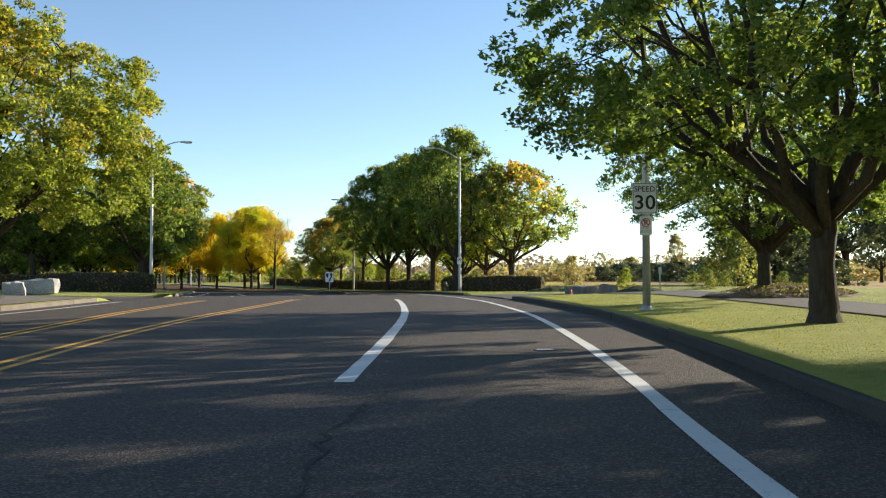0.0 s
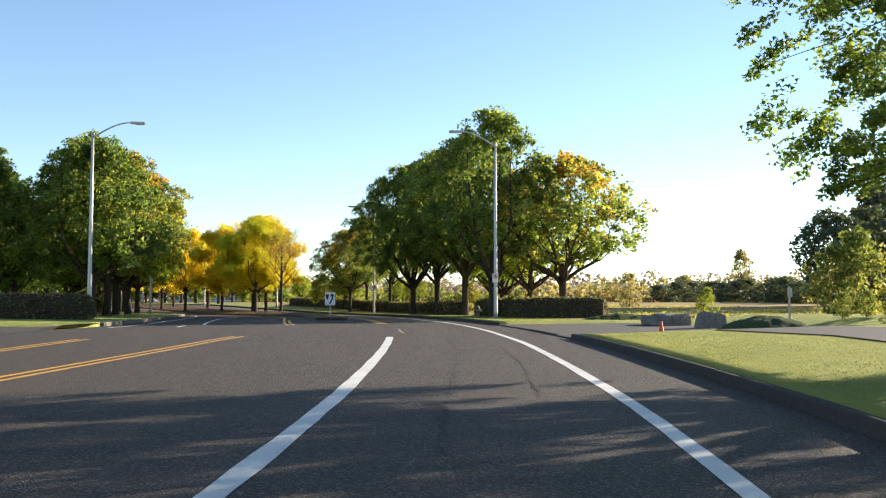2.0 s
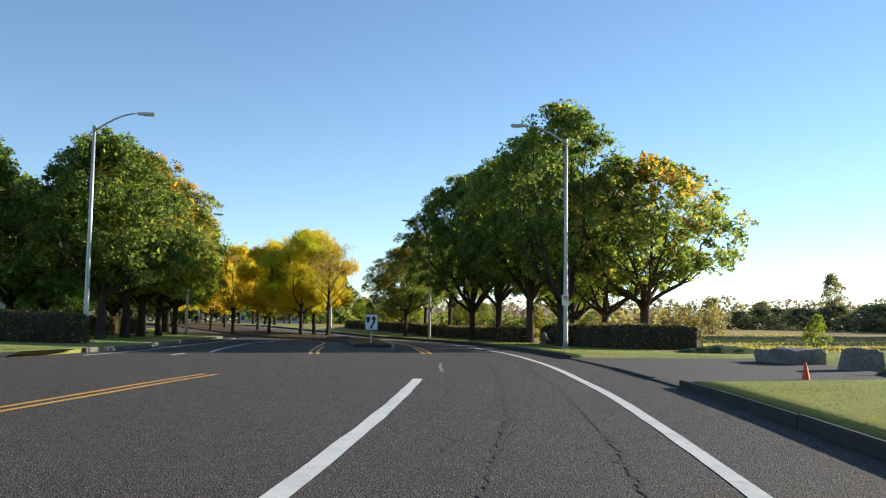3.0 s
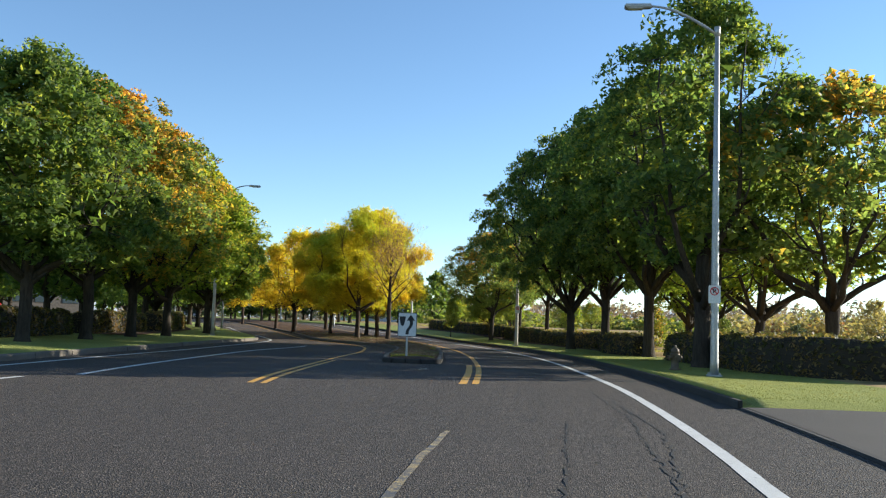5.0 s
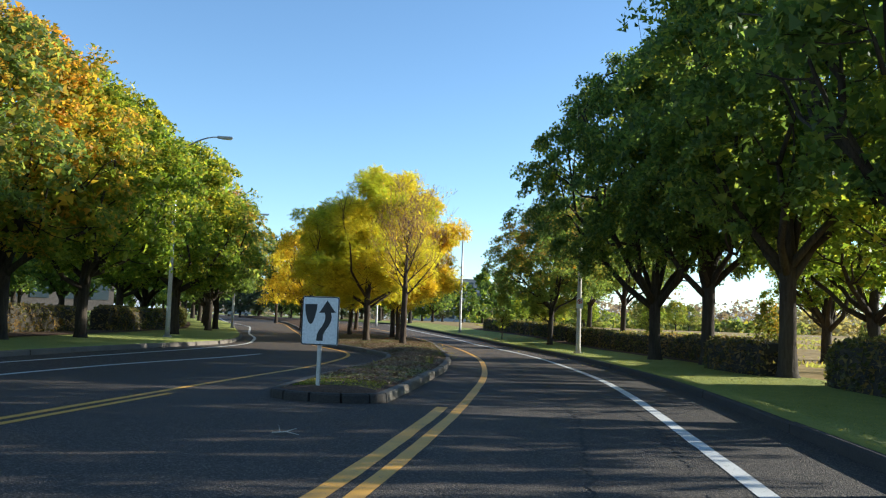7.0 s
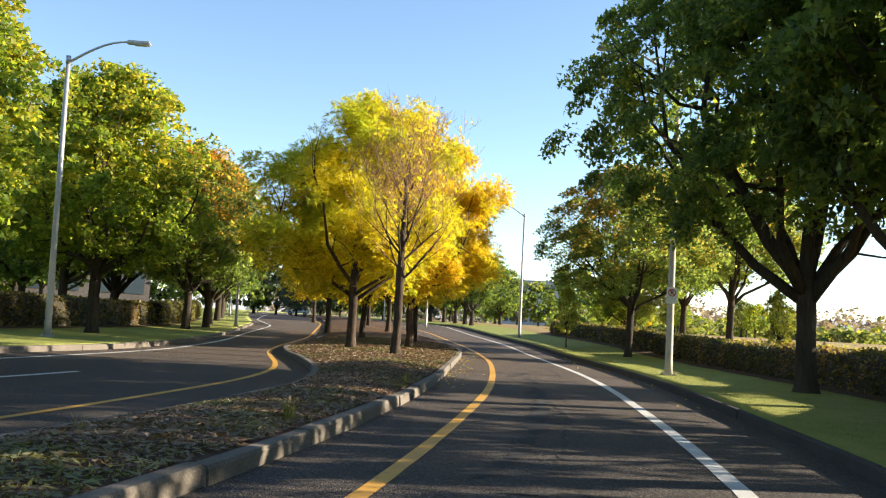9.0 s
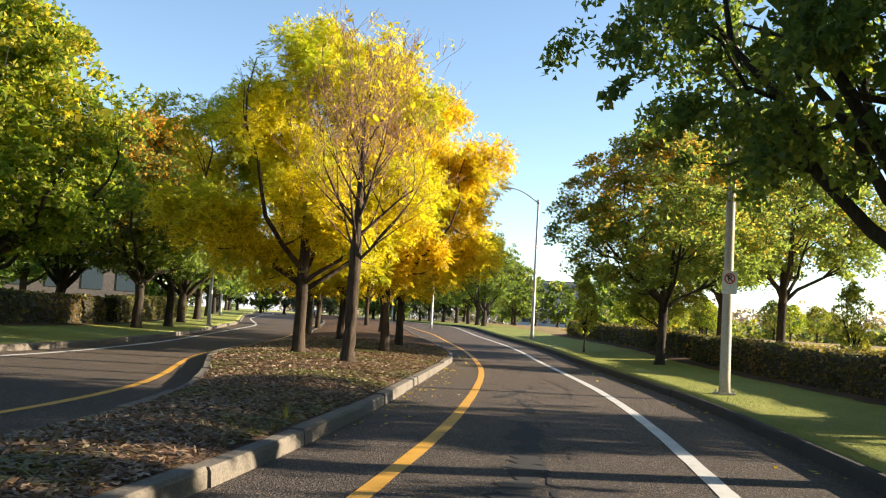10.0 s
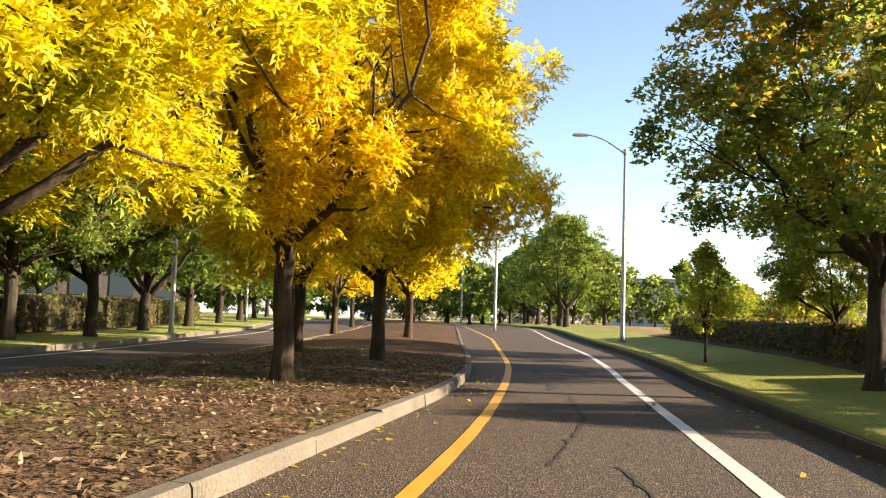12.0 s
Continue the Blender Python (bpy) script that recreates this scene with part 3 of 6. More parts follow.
def drive_entrance():
    """The drive rises from a low lip at the gutter and dips under the turf on both sides."""
    ys, across = np.arange(35.2, 51.4, 0.4), 16
    verts = []
    for y in ys:
        a = float(kerb_r(y)) + 0.1
        for k in range(across + 1):
            x = a + (9.4 - a) * k / across
            verts.append((x, y, float(road_z(y)) + 0.042 + 0.012 * (x - a)))
    w = across + 1
    faces = [(i * w + k, i * w + k + 1, i * w + w + k + 1, i * w + w + k) for i in range(len(ys) - 1) for k in range(across)]
    return tagged(new("drive_entrance", mesh_of("drive_entrance", verts, faces, PATH_ASPHALT)), "dark asphalt drive entrance beside boulders", "driveway", "", "structure")


drive_entrance()
sheet("footpath", [(8.6, -30), (10.6, -30), (10.7, 12), (10.9, 22), (11.2, 33.4), (9.3, 38.0), (7.1, 36.5), (9.0, 31), (9.1, 23), (8.7, 12)], 0.025, PATH_ASPHALT, "grey asphalt footpath beside the lawn", "path")
sheet("concrete_walk", [(-13.6, 0), (-11.5, 0), (-11.6, 15), (-12.2, 26), (-13.1, 33.8), (-16, 35.0), (-22, 36), (-22, 34.5), (-16, 33), (-14.6, 26), (-13.7, 15)], 0.03, CONCRETE, "pale concrete walk beside the road", "pavement")
sheet("side_drive", [(-40, 36.5), (-16, 36), (-13.1, 34.8), (-13.5, 47.5), (-16, 46.5), (-40, 46)], 0.02, PATH_ASPHALT, "asphalt side drive", "driveway")


# ---------------------------------------------------------------- trees
def leaf_quads(centres, size, rnd, long=1.0, droop=0.0, fold=0.25, flat=1.0, corners=4):
    """Loose leaf quads at centres (n, 3): pointed lozenges, turned at random."""
    n = len(centres)
    way = rnd.normal(size=(n, 3))
    way[:, 2] = (way[:, 2] * 0.6 - droop) * flat
    way /= np.linalg.norm(way, axis=1, keepdims=True)
    other = rnd.normal(size=(n, 3))
    other[:, 2] *= 0.45 * flat
    other -= way * (other * way).sum(1, keepdims=True)
    other /= np.linalg.norm(other, axis=1, keepdims=True)
    s = (size * rnd.uniform(0.65, 1.3, n))[:, None]
    out = np.empty((n, 4, 3))
    bend = np.cross(way, other) * s * fold
    out[:, 0] = centres - way * s * 0.5 * long
    out[:, 1] = centres + other * s * 0.5 + bend * 0.5
    out[:, 2] = centres + way * s * 0.5 * long
    out[:, 3] = centres - other * s * 0.5 + bend * 0.5
    if corners == 3:
        out[:, 2] = out[:, 3]
        out = out[:, :3]
        out[:, 1] += way * s * 0.35
        out[:, 2] += way * s * 0.35
    return out


def leaf_sprays(at, heart, length, leaf, rnd, droop):
    """Compound leaves: four pairs of narrow leaflets on a drooping stalk, pointing away from the twig's heart."""
    n, pairs = len(at), 4
    way = at - heart + rnd.normal(size=(n, 3)) * 0.16
    way /= np.linalg.norm(way, axis=1, keepdims=True)
    way[:, 2] -= droop
    way /= np.linalg.norm(way, axis=1, keepdims=True)
    side = np.cross(way, rnd.normal(size=(n, 3)) * 0.35 + np.array([0, 0, 1.0]))
    side /= np.linalg.norm(side, axis=1, keepdims=True)
    size = (length * rnd.uniform(0.7, 1.25, n))[:, None]
    out = []
    for k in range(pairs * 2 - 1):
        f = (k // 2 + 0.6) / pairs
        turn = 0.0 if k == pairs * 2 - 2 else (1 if k % 2 else -1)
        lead = way * (0.75 if turn else 1.0) + side * turn * 0.8 + rnd.normal(size=(n, 3)) * 0.16
        lead[:, 2] -= droop * 0.5 * f
        lead /= np.linalg.norm(lead, axis=1, keepdims=True)
        foot = at + way * size * f
        foot[:, 2] -= droop * 0.35 * f * f * size[:, 0]
        wide = np.cross(lead, np.cross(way, side) + rnd.normal(size=(n, 3)) * 0.5)
        wide *= leaf * 0.2 / np.linalg.norm(wide, axis=1, keepdims=True)
        ln = leaf * rnd.uniform(0.75, 1.25, (n, 1))
        out.append(np.stack([foot - wide * 0.4, foot + lead * ln * 0.4 + wide * 1.5, foot + lead * ln], 1))
    return np.concatenate(out)


def envelope(h, low=0.12, full=0.42):
    """Crown radius, 0 to 1, over the height of the crown, 0 to 1."""
    h = np.clip(h, 0, 1)
    rise = np.clip(h / full, 0, 1)
    fall = np.clip((1 - h) / (1 - full), 0, 1)
    return np.where(h < full, low + (1 - low) * np.sin(rise * math.pi / 2) ** 0.8, np.sin(fall * math.pi / 2) ** 0.6)


def grow(seed, height, radius, bole, girth, clumps, per, leaf, spread=0.55, limbs=6, lean=0.0, shell=0.5, full=0.4, flat=0.75, long=1.25, droop=0.15, cover=1.0, up=1.0, twigs=True, crown=None, corners=3, rings=26, sides=18, spray=0, lobes=0, lobe=0.7, inner=0, low=0.3):
    """Verts and faces of trunk with limbs, and leaf quads, of a tree on the origin."""
    rnd = np.random.default_rng(seed)
    r2 = random.Random(seed)
    base = crown or bole * 0.95
    tall = height - base
    lumps = rnd.uniform(0, 6.28, (5, 2))

    def bulge(a, h):
        return 1 + 0.13 * np.sin(2 * a + lumps[0, 0] + 3 * h) + 0.10 * np.sin(3 * a + lumps[1, 0] - 5 * h) + 0.08 * np.sin(5 * a + lumps[2, 0] + 8 * h)

    h = rnd.beta(1.25, 1.15, clumps)
    a = rnd.uniform(0, 2 * math.pi, clumps)
    q = rnd.uniform(0.02, 1, clumps) ** shell
    rr = radius * np.minimum(envelope(h, low, full) * bulge(a, h), 1.06) * q
    heart = np.stack([rr * np.cos(a) + lean * h, rr * np.sin(a), base + tall * h], 1)
    heart[:, 2] -= 0.05 * tall * (rr / radius) ** 2
    if lobes:  # twigs gather in boughs, with gaps between them
        puff = rnd.normal(size=(clumps, 3))
        puff *= (lobe * rnd.random(clumps) ** 0.4 / np.linalg.norm(puff, axis=1))[:, None]
        puff[:, 2] *= 0.8
        heart = heart[rnd.integers(0, lobes, clumps)] + puff
    def inside(p, room=0.88):
        hh = (p.z - base) / tall
        most = radius * room * float(envelope(np.array(max(0.05, min(hh, 0.97))), low, full))
        d = math.hypot(p.x, p.y)
        k = min(1.0, most / max(d, 1e-6)) if hh > 0 else 1.0
        return Vector((p.x * k, p.y * k, min(p.z, base + tall * 0.93)))

    pieces = []
    wob = [(r2.uniform(-0.05, 0.05) * girth * 5, r2.uniform(-0.05, 0.05) * girth * 5) for _ in range(4)]
    zs = [-0.15, 0.0, 0.18, 0.5, bole * 0.6, bole, bole + 0.18 * tall]
    rs = [girth * 1.6, girth * 1.38, girth * 1.1, girth, girth * 0.9, girth * 0.95, girth * 0.55]
    axis = [(0, 0, zs[0]), (0, 0, zs[1]), (0, 0, zs[2]), (wob[0][0] * 0.3, wob[0][1] * 0.3, zs[3]), (wob[1][0], wob[1][1], zs[4]), (wob[2][0], wob[2][1], zs[5]), (wob[2][0] * 1.5, wob[3][1], zs[6])]
    rough = []
    for f in np.linspace(0, len(axis) - 1, rings):
        i = min(int(f), len(axis) - 2)
        rough.append((Vector(axis[i]).lerp(Vector(axis[i + 1]), f - i), rs[i] + (rs[i + 1] - rs[i]) * (f - i)))
    v, g = tube([p for p, _ in rough], [r for _, r in rough], sides)
    for k, p in enumerate(v):
        c = rough[min(k // sides, len(rough) - 1)][0]
        d = p - c
        v[k] = c + d * (1 + 0.12 * noise.noise((d.x * 9 / girth * 0.25, d.y * 9 / girth * 0.25, p.z * 1.7 + seed)) + 0.07 * noise.noise((d.x * 40, d.y * 40, p.z * 9)))
    pieces.append((v, g))
    skeleton_pts, skeleton_r = [], []
    for k in range(limbs):
        ang = 2 * math.pi * (k + r2.uniform(-0.3, 0.3)) / limbs
        lead = k == limbs - 1 and limbs > 3
        reach = radius * (0.12 if lead else r2.uniform(0.45, 0.78))
        top = base + tall * (0.9 if lead else r2.uniform(0.45, 0.8) * up)
        z0 = bole * r2.uniform(0.8, 1.08)
        start = Vector((wob[2][0], wob[2][1], z0))
        end = Vector((reach * math.cos(ang) + lean * 0.5, reach * math.sin(ang), top))
        bow = Vector((math.cos(ang) * reach * 0.28, math.sin(ang) * reach * 0.28, -tall * 0.05))
        pts, rad = [], []
        for f in np.linspace(0, 1, 8):
            p = start.lerp(end, f) + bow * math.sin(f * math.pi) + Vector((r2.uniform(-1, 1), r2.uniform(-1, 1), r2.uniform(-0.5, 0.5))) * 0.05 * radius * (0 < f < 1)
            pts.append(inside(p) if f > 0.3 else p)
            rad.append(girth * (0.58 - 0.5 * f**0.8) * (1.0 if lead else 0.9))
        pieces.append(tube(pts, rad, 8 if sides > 10 else 4))
        skeleton_pts += pts[1:]
        skeleton_r += rad[1:]
        for j in range(3 + (radius > 4) if sides > 10 else 1):
            i = r2.randint(2, 6)
            p0 = pts[i]
            ang2 = ang + r2.uniform(-1.3, 1.3)
            ext = radius * r2.uniform(0.25, 0.5)
            p3 = p0 + Vector((math.cos(ang2) * ext, math.sin(ang2) * ext, r2.uniform(0.05, 0.28) * tall * up))
            p3 = inside(p3)
            p1 = p0.lerp(p3, 0.35) + Vector((0, 0, -0.03 * tall))
            p2 = p0.lerp(p3, 0.7) + Vector((r2.uniform(-0.1, 0.1), r2.uniform(-0.1, 0.1), 0)) * ext
            rads = [rad[i] * 0.7, rad[i] * 0.5, rad[i] * 0.36, rad[i] * 0.2]
            pieces.append(tube([p0, p1, p2, p3], rads, 6 if sides > 10 else 4))
            skeleton_pts += [p1, p2, p3]
            skeleton_r += rads[1:]
    if twigs:
        bones = np.array([tuple(p) for p in skeleton_pts])
        step = max(1, clumps // 170)
        for c in heart[::step]:
            d = np.linalg.norm(bones - c, axis=1) + np.maximum(0, bones[:, 2] - c[2]) * 0.8
            i = int(np.argmin(d))
            b, t = Vector(bones[i]), Vector(c)
            if (t - b).length < 0.25:
                continue
            mid = b.lerp(t, 0.5) + Vector((r2.uniform(-0.1, 0.1), r2.uniform(-0.1, 0.1), -0.06)) * (t - b).length
            r0 = min(skeleton_r[i] * 0.6, 0.035)
            pieces.append(tube([b, mid, t], [r0, r0 * 0.7, 0.008], 4, False))
    keep = rnd.random(clumps) < cover
    heart = heart[keep]
    num = np.maximum(4, (per * rnd.uniform(0.5, 1.5, len(heart))).astype(int))
    owner = np.repeat(np.arange(len(heart)), num)
    size = (spread * rnd.uniform(0.6, 1.35, len(heart)))[owner][:, None]
    off = rnd.normal(size=(len(owner), 3))
    off /= np.linalg.norm(off, axis=1, keepdims=True)
    off *= rnd.random((len(owner), 1)) ** 0.45
    off[:, 2] *= flat
    tilt = heart[owner, :2] / max(radius, 0.1)
    off[:, 2] -= (off[:, :2] * tilt).sum(1) * 0.5
    at = heart[owner] + off * size
    if spray:
        return joined(pieces), leaf_sprays(at, heart[owner], spray, leaf, rnd, droop)
    leaves = leaf_quads(at, leaf, rnd, long, droop, corners=corners)
    if inner:  # the shaded leaves that fill the heart of the crown
        hi, ai = rnd.uniform(0.04, 0.9, inner), rnd.uniform(0, 2 * math.pi, inner)
        ri = radius * envelope(hi, low, full) * bulge(ai, hi) * 0.74 * np.sqrt(rnd.random(inner))
        deep = np.stack([ri * np.cos(ai) + lean * hi, ri * np.sin(ai), base + tall * hi], 1)
        leaves = np.concatenate([leaves, leaf_quads(deep, leaf * 2.1, rnd, long, droop, corners=corners)])
    return joined(pieces), leaves


TREE_CACHE = {}


def tree_kind(key, **spec):
    wood, leaves = grow(**spec)
    TREE_CACHE[key] = (mesh_of("trunk", *wood, BARK, None, True), quads_mesh("crown", leaves, LEAF_GREEN))


def plant_tree(key, x, y, z, scale=1.0, turn=0.0, leaf=None, bark=None, name="maple_tree", label="", category="tree", group="", tall=1.0):
    wood, crown = TREE_CACHE[key]
    t = new(name)
    t.empty_display_size = 0.3
    t.matrix_basis = pose(x, y, z - 0.03, 0, 0, turn) @ Matrix.Diagonal((scale, scale, scale * tall, 1))
    tagged(t, label, category, group)
    a, b = part("trunk", wood, t), part("crown", crown, t)
    for ob, m in ((a, bark), (b, leaf)):
        if m:
            ob.material_slots[0].link = "OBJECT"
            ob.material_slots[0].material = m
    return t


tree_kind("hero", lobes=620, lobe=0.6, seed=3, height=10.4, radius=5.9, bole=1.9, girth=0.25, clumps=1150, per=90, leaf=0.1, spread=0.4, limbs=14, shell=0.3, full=0.4, flat=0.6, crown=2.6, low=0.5, up=1.35)
tree_kind("hero_dense", lobes=620, lobe=0.6, seed=4, height=10.4, radius=5.9, bole=1.9, girth=0.25, clumps=1150, per=100, leaf=0.11, inner=3000, spread=0.42, limbs=11, shell=0.3, full=0.4, flat=0.6, crown=3.1, low=0.55, up=1.45)
tree_kind("maple_a", lobes=330, lobe=0.6, seed=11, height=10.0, radius=4.3, bole=2.35, girth=0.22, clumps=600, per=66, leaf=0.145, inner=2600, spread=0.46, limbs=8, shell=0.33, full=0.36, flat=0.65, crown=2.75, low=0.4)
tree_kind("maple_b", lobes=330, lobe=0.6, seed=12, height=10.0, radius=4.1, bole=2.3, girth=0.22, clumps=590, per=66, leaf=0.145, inner=2600, spread=0.46, limbs=7, shell=0.33, full=0.42, flat=0.65, crown=2.75, low=0.4)
tree_kind("maple_c", lobes=300, lobe=0.55, seed=13, height=10.0, radius=3.6, bole=1.9, girth=0.26, clumps=430, per=56, leaf=0.145, inner=500, spread=0.44, limbs=7, shell=0.35, full=0.48, flat=0.65, crown=2.9)
tree_kind("maple_e", lobes=330, lobe=0.6, seed=16, height=10.0, radius=4.1, bole=2.2, girth=0.22, clumps=590, per=66, leaf=0.145, inner=1500, spread=0.46, limbs=7, shell=0.33, full=0.42, flat=0.65, crown=3.2)
tree_kind("maple_thin", seed=14, height=8.0, radius=4.4, bole=1.7, girth=0.2, clumps=310, per=46, leaf=0.18, spread=0.45, limbs=8, shell=0.4, full=0.4, crown=2.7)
tree_kind("maple_d", lobes=330, lobe=0.5, seed=15, height=8.4, radius=3.7, bole=2.1, girth=0.15, clumps=700, per=95, leaf=0.095, inner=1200, spread=0.42, limbs=7, shell=0.34, full=0.36, flat=0.6, crown=2.8, low=0.55)
tree_kind("ash_a", lobes=60, lobe=0.75, seed=21, height=8.4, radius=3.1, bole=2.0, girth=0.14, clumps=560, per=46, leaf=0.105, spray=0.17, spread=0.33, limbs=7, shell=0.42, full=0.55, flat=1.0, long=3.4, droop=0.06, crown=1.9, up=1.05, corners=4)
tree_kind("ash_b", lobes=60, lobe=0.75, seed=22, height=8.6, radius=3.2, bole=2.1, girth=0.145, clumps=560, per=46, leaf=0.105, spray=0.17, spread=0.34, limbs=8, shell=0.42, full=0.5, flat=1.0, long=3.4, droop=0.06, crown=2.0, up=1.05, corners=4)
tree_kind("ash_far", lobes=40, lobe=0.7, seed=23, height=8.4, radius=2.9, bole=2.0, girth=0.16, clumps=220, per=45, leaf=0.14, spread=0.55, limbs=6, shell=0.45, full=0.5, flat=0.8, long=2.6, droop=0.4)
tree_kind("far_a", twigs=False, rings=10, sides=9, seed=31, height=9.0, radius=3.8, bole=1.8, girth=0.24, clumps=210, per=21, leaf=0.35, spread=0.7, limbs=5, shell=0.36, crown=2.3)
tree_kind("far_b", twigs=False, rings=10, sides=9, seed=32, height=9.0, radius=3.4, bole=1.6, girth=0.22, clumps=200, per=21, leaf=0.35, spread=0.68, limbs=5, shell=0.36, full=0.5, crown=2.2)
tree_kind("dist_a", rings=7, sides=6, seed=33, height=9.0, radius=3.9, bole=1.2, girth=0.24, clumps=90, per=13, leaf=0.75, spread=0.9, limbs=3, shell=0.4, crown=1.4, twigs=False)
tree_kind("dist_b", rings=7, sides=6, seed=34, height=9.0, radius=3.2, bole=1.2, girth=0.22, clumps=80, per=13, leaf=0.75, spread=0.85, limbs=3, shell=0.4, full=0.5, crown=1.4, twigs=False)
tree_kind("shrub", twigs=False, rings=7, sides=6, seed=41, height=3.0, radius=1.5, bole=0.25, girth=0.05, clumps=90, per=22, leaf=0.15, spread=0.36, limbs=7, shell=0.45, full=0.4, long=1.6)
tree_kind("conifer", twigs=False, rings=10, sides=9, seed=42, height=10.0, radius=2.6, bole=0.6, girth=0.2, clumps=230, per=34, leaf=0.3, spread=0.6, limbs=3, shell=0.5, full=0.12, flat=0.4, long=2.0, droop=0.4)
tree_kind("sapling", rings=7, sides=11, seed=43, height=4.2, radius=1.0, bole=1.2, girth=0.055, clumps=130, per=30, leaf=0.1, spread=0.24, limbs=9, shell=0.55, full=0.28, long=1.6, up=1.5)


def land(x, y):
    return ground_z(x, y)


GREEN_LABEL = "broad green maple with dark bark on the lawn verge"
# the two great maples by the path, and unseen neighbours added to shade the start
plant_tree("hero", 7.3, 12.1, land(7.3, 12.1), 0.91, 20, LEAF_GREEN, label="great spreading green maple with low forked limbs beside the path", group="verge maples")
plant_tree("hero", 10.8, 24.8, land(10.8, 24.8), 0.82, 160, LEAF_GREEN, label="spreading green maple on a soil mound beside the path", group="verge maples")
plant_tree("maple_a", 7.6, -4.0, land(7.6, -4), 1.02, 70, LEAF_GREEN, label=GREEN_LABEL, group="verge maples")
plant_tree("maple_b", 11.6, 5.2, land(11.6, 5.2), 1.0, 10, LEAF_GREEN, label=GREEN_LABEL, group="verge maples")
plant_tree("maple_b", 16.5, 10.5, land(16.5, 10.5), 1.0, 30, LEAF_GREEN, label="unseen green maple on the lawn beyond the path", group="lawn maples")
plant_tree("maple_b", 17.0, -9.0, land(17, -9), 0.95, 210, LEAF_GREEN, label="unseen green maple on the lawn beyond the path", group="lawn maples")
plant_tree("maple_a", 25.0, -3.0, land(25, -3), 1.0, 260, LEAF_GREEN, label="unseen green maple on the lawn beyond the path", group="lawn maples")
plant_tree("maple_a", 7.4, -17.0, land(7.4, -17), 1.0, 200, LEAF_GREEN, label=GREEN_LABEL, group="verge maples")
# verge row past the drive
for key, x, y, s, tall, turn, leaf, label in (
    ("maple_c", 2.3, 65.0, 1.02, 1.16, 30, LEAF_GREEN, "tall narrow green maple in front of the clipped hedge"),
    ("maple_e", 0.5, 75.7, 1.06, 1.16, 100, LEAF_GREEN, GREEN_LABEL),
    ("maple_e", -1.8, 83.0, 1.03, 1.2, 210, LEAF_GREEN, GREEN_LABEL),
    ("hero_dense", -3.9, 86.6, 0.91, 1.28, 320, LEAF_GREEN, "dense green maple leaning out over the road"),
    ("maple_d", -11.6, 104.0, 1.07, 0.9, 45, LEAF_RUSTTOP, "green maple with rust tinted top on the verge"),
):
    plant_tree(key, x, y, land(x, y), s, turn, leaf, label=label, group="verge maples", tall=tall)
# behind the hedge
for key, x, y, s, turn, leaf, label in (
    ("maple_thin", 6.5, 66.7, 1.2, 20, LEAF_RUSTTOP, "thinning maple with orange and green leaves behind the hedge"),
    ("maple_thin", 4.9, 73.6, 1.05, 140, LEAF_TURNING, "thinning maple with bare top twigs behind the hedge"),
    ("maple_thin", 3.2, 81.0, 1.0, 250, LEAF_TURNING, "green and yellow maple behind the hedge"),
    ("maple_c", 2.6, 90.5, 0.85, 60, LEAF_TURNING, "green and yellow maple behind the hedge"),
    ("maple_d", -8.4, 112.5, 1.22, 30, LEAF_RUSTTOP, "green maple with rust tinted top behind the hedge"),
    ("maple_d", -12.1, 121.5, 1.25, 80, LEAF_RUSTTOP, "green maple with rust tinted top behind the hedge"),
    ("maple_d", -13.3, 112.6, 0.52, 200, LEAF_LIME, "small yellow and orange maple at the foot of the hedge"),
    # added to the right of the view, to cast shadow bands across the road
    ("maple_thin", 4.0, 110.0, 0.84, 75, LEAF_TURNING, "thinning maple with yellow leaves added behind the hedge for its shadow"),
):
    plant_tree(key, x, y, land(x, y), s, turn, leaf, label=label, group="hedge maples")
# left hand row
LEFT_ROW = [("maple_a", -19.9, 61.4, 0.99, LEAF_GREEN), ("maple_b", -21.3, 67.0, 1.02, LEAF_RUSTTOP), ("maple_a", -23.4, 73.6, 1.03, LEAF_ORANGE), ("maple_b", -24.6, 78.9, 1.0, LEAF_TURNING),
            ("maple_a", -28.2, 90.3, 0.97, LEAF_TURNING), ("maple_b", -37.0, 97.4, 1.0, LEAF_TURNING), ("maple_a", -34.4, 103.2, 0.95, LEAF_RUSTTOP), ("maple_b", -36.9, 108.1, 0.92, LEAF_GREEN), ("maple_c", -42.0, 115.0, 0.9, LEAF_GREEN),
            ("far_a", -47.0, 122.5, 1.0, LEAF_GREEN), ("far_b", -53.0, 131.0, 1.0, LEAF_GREEN), ("far_a", -60.0, 140.5, 1.0, LEAF_GREEN), ("far_b", -68.0, 151.0, 1.0, LEAF_TURNING),
            ("far_a", -77.0, 163.0, 1.0, LEAF_GREEN), ("far_b", -87.0, 177.0, 1.0, LEAF_GREEN), ("far_a", -98.0, 192.0, 1.0, LEAF_GREEN)]
for i, (key, x, y, s, leaf) in enumerate(LEFT_ROW):
    name = {LEAF_GREEN: "dark green maple", LEAF_TURNING: "maple turning yellow at the top", LEAF_ORANGE: "lime green maple with orange upper leaves", LEAF_RUSTTOP: "green maple with rust tinted top"}[leaf]
    plant_tree(key, x, y, land(x, y), s, 67 * i, leaf, label=name + " on the far verge", group="far verge maples")
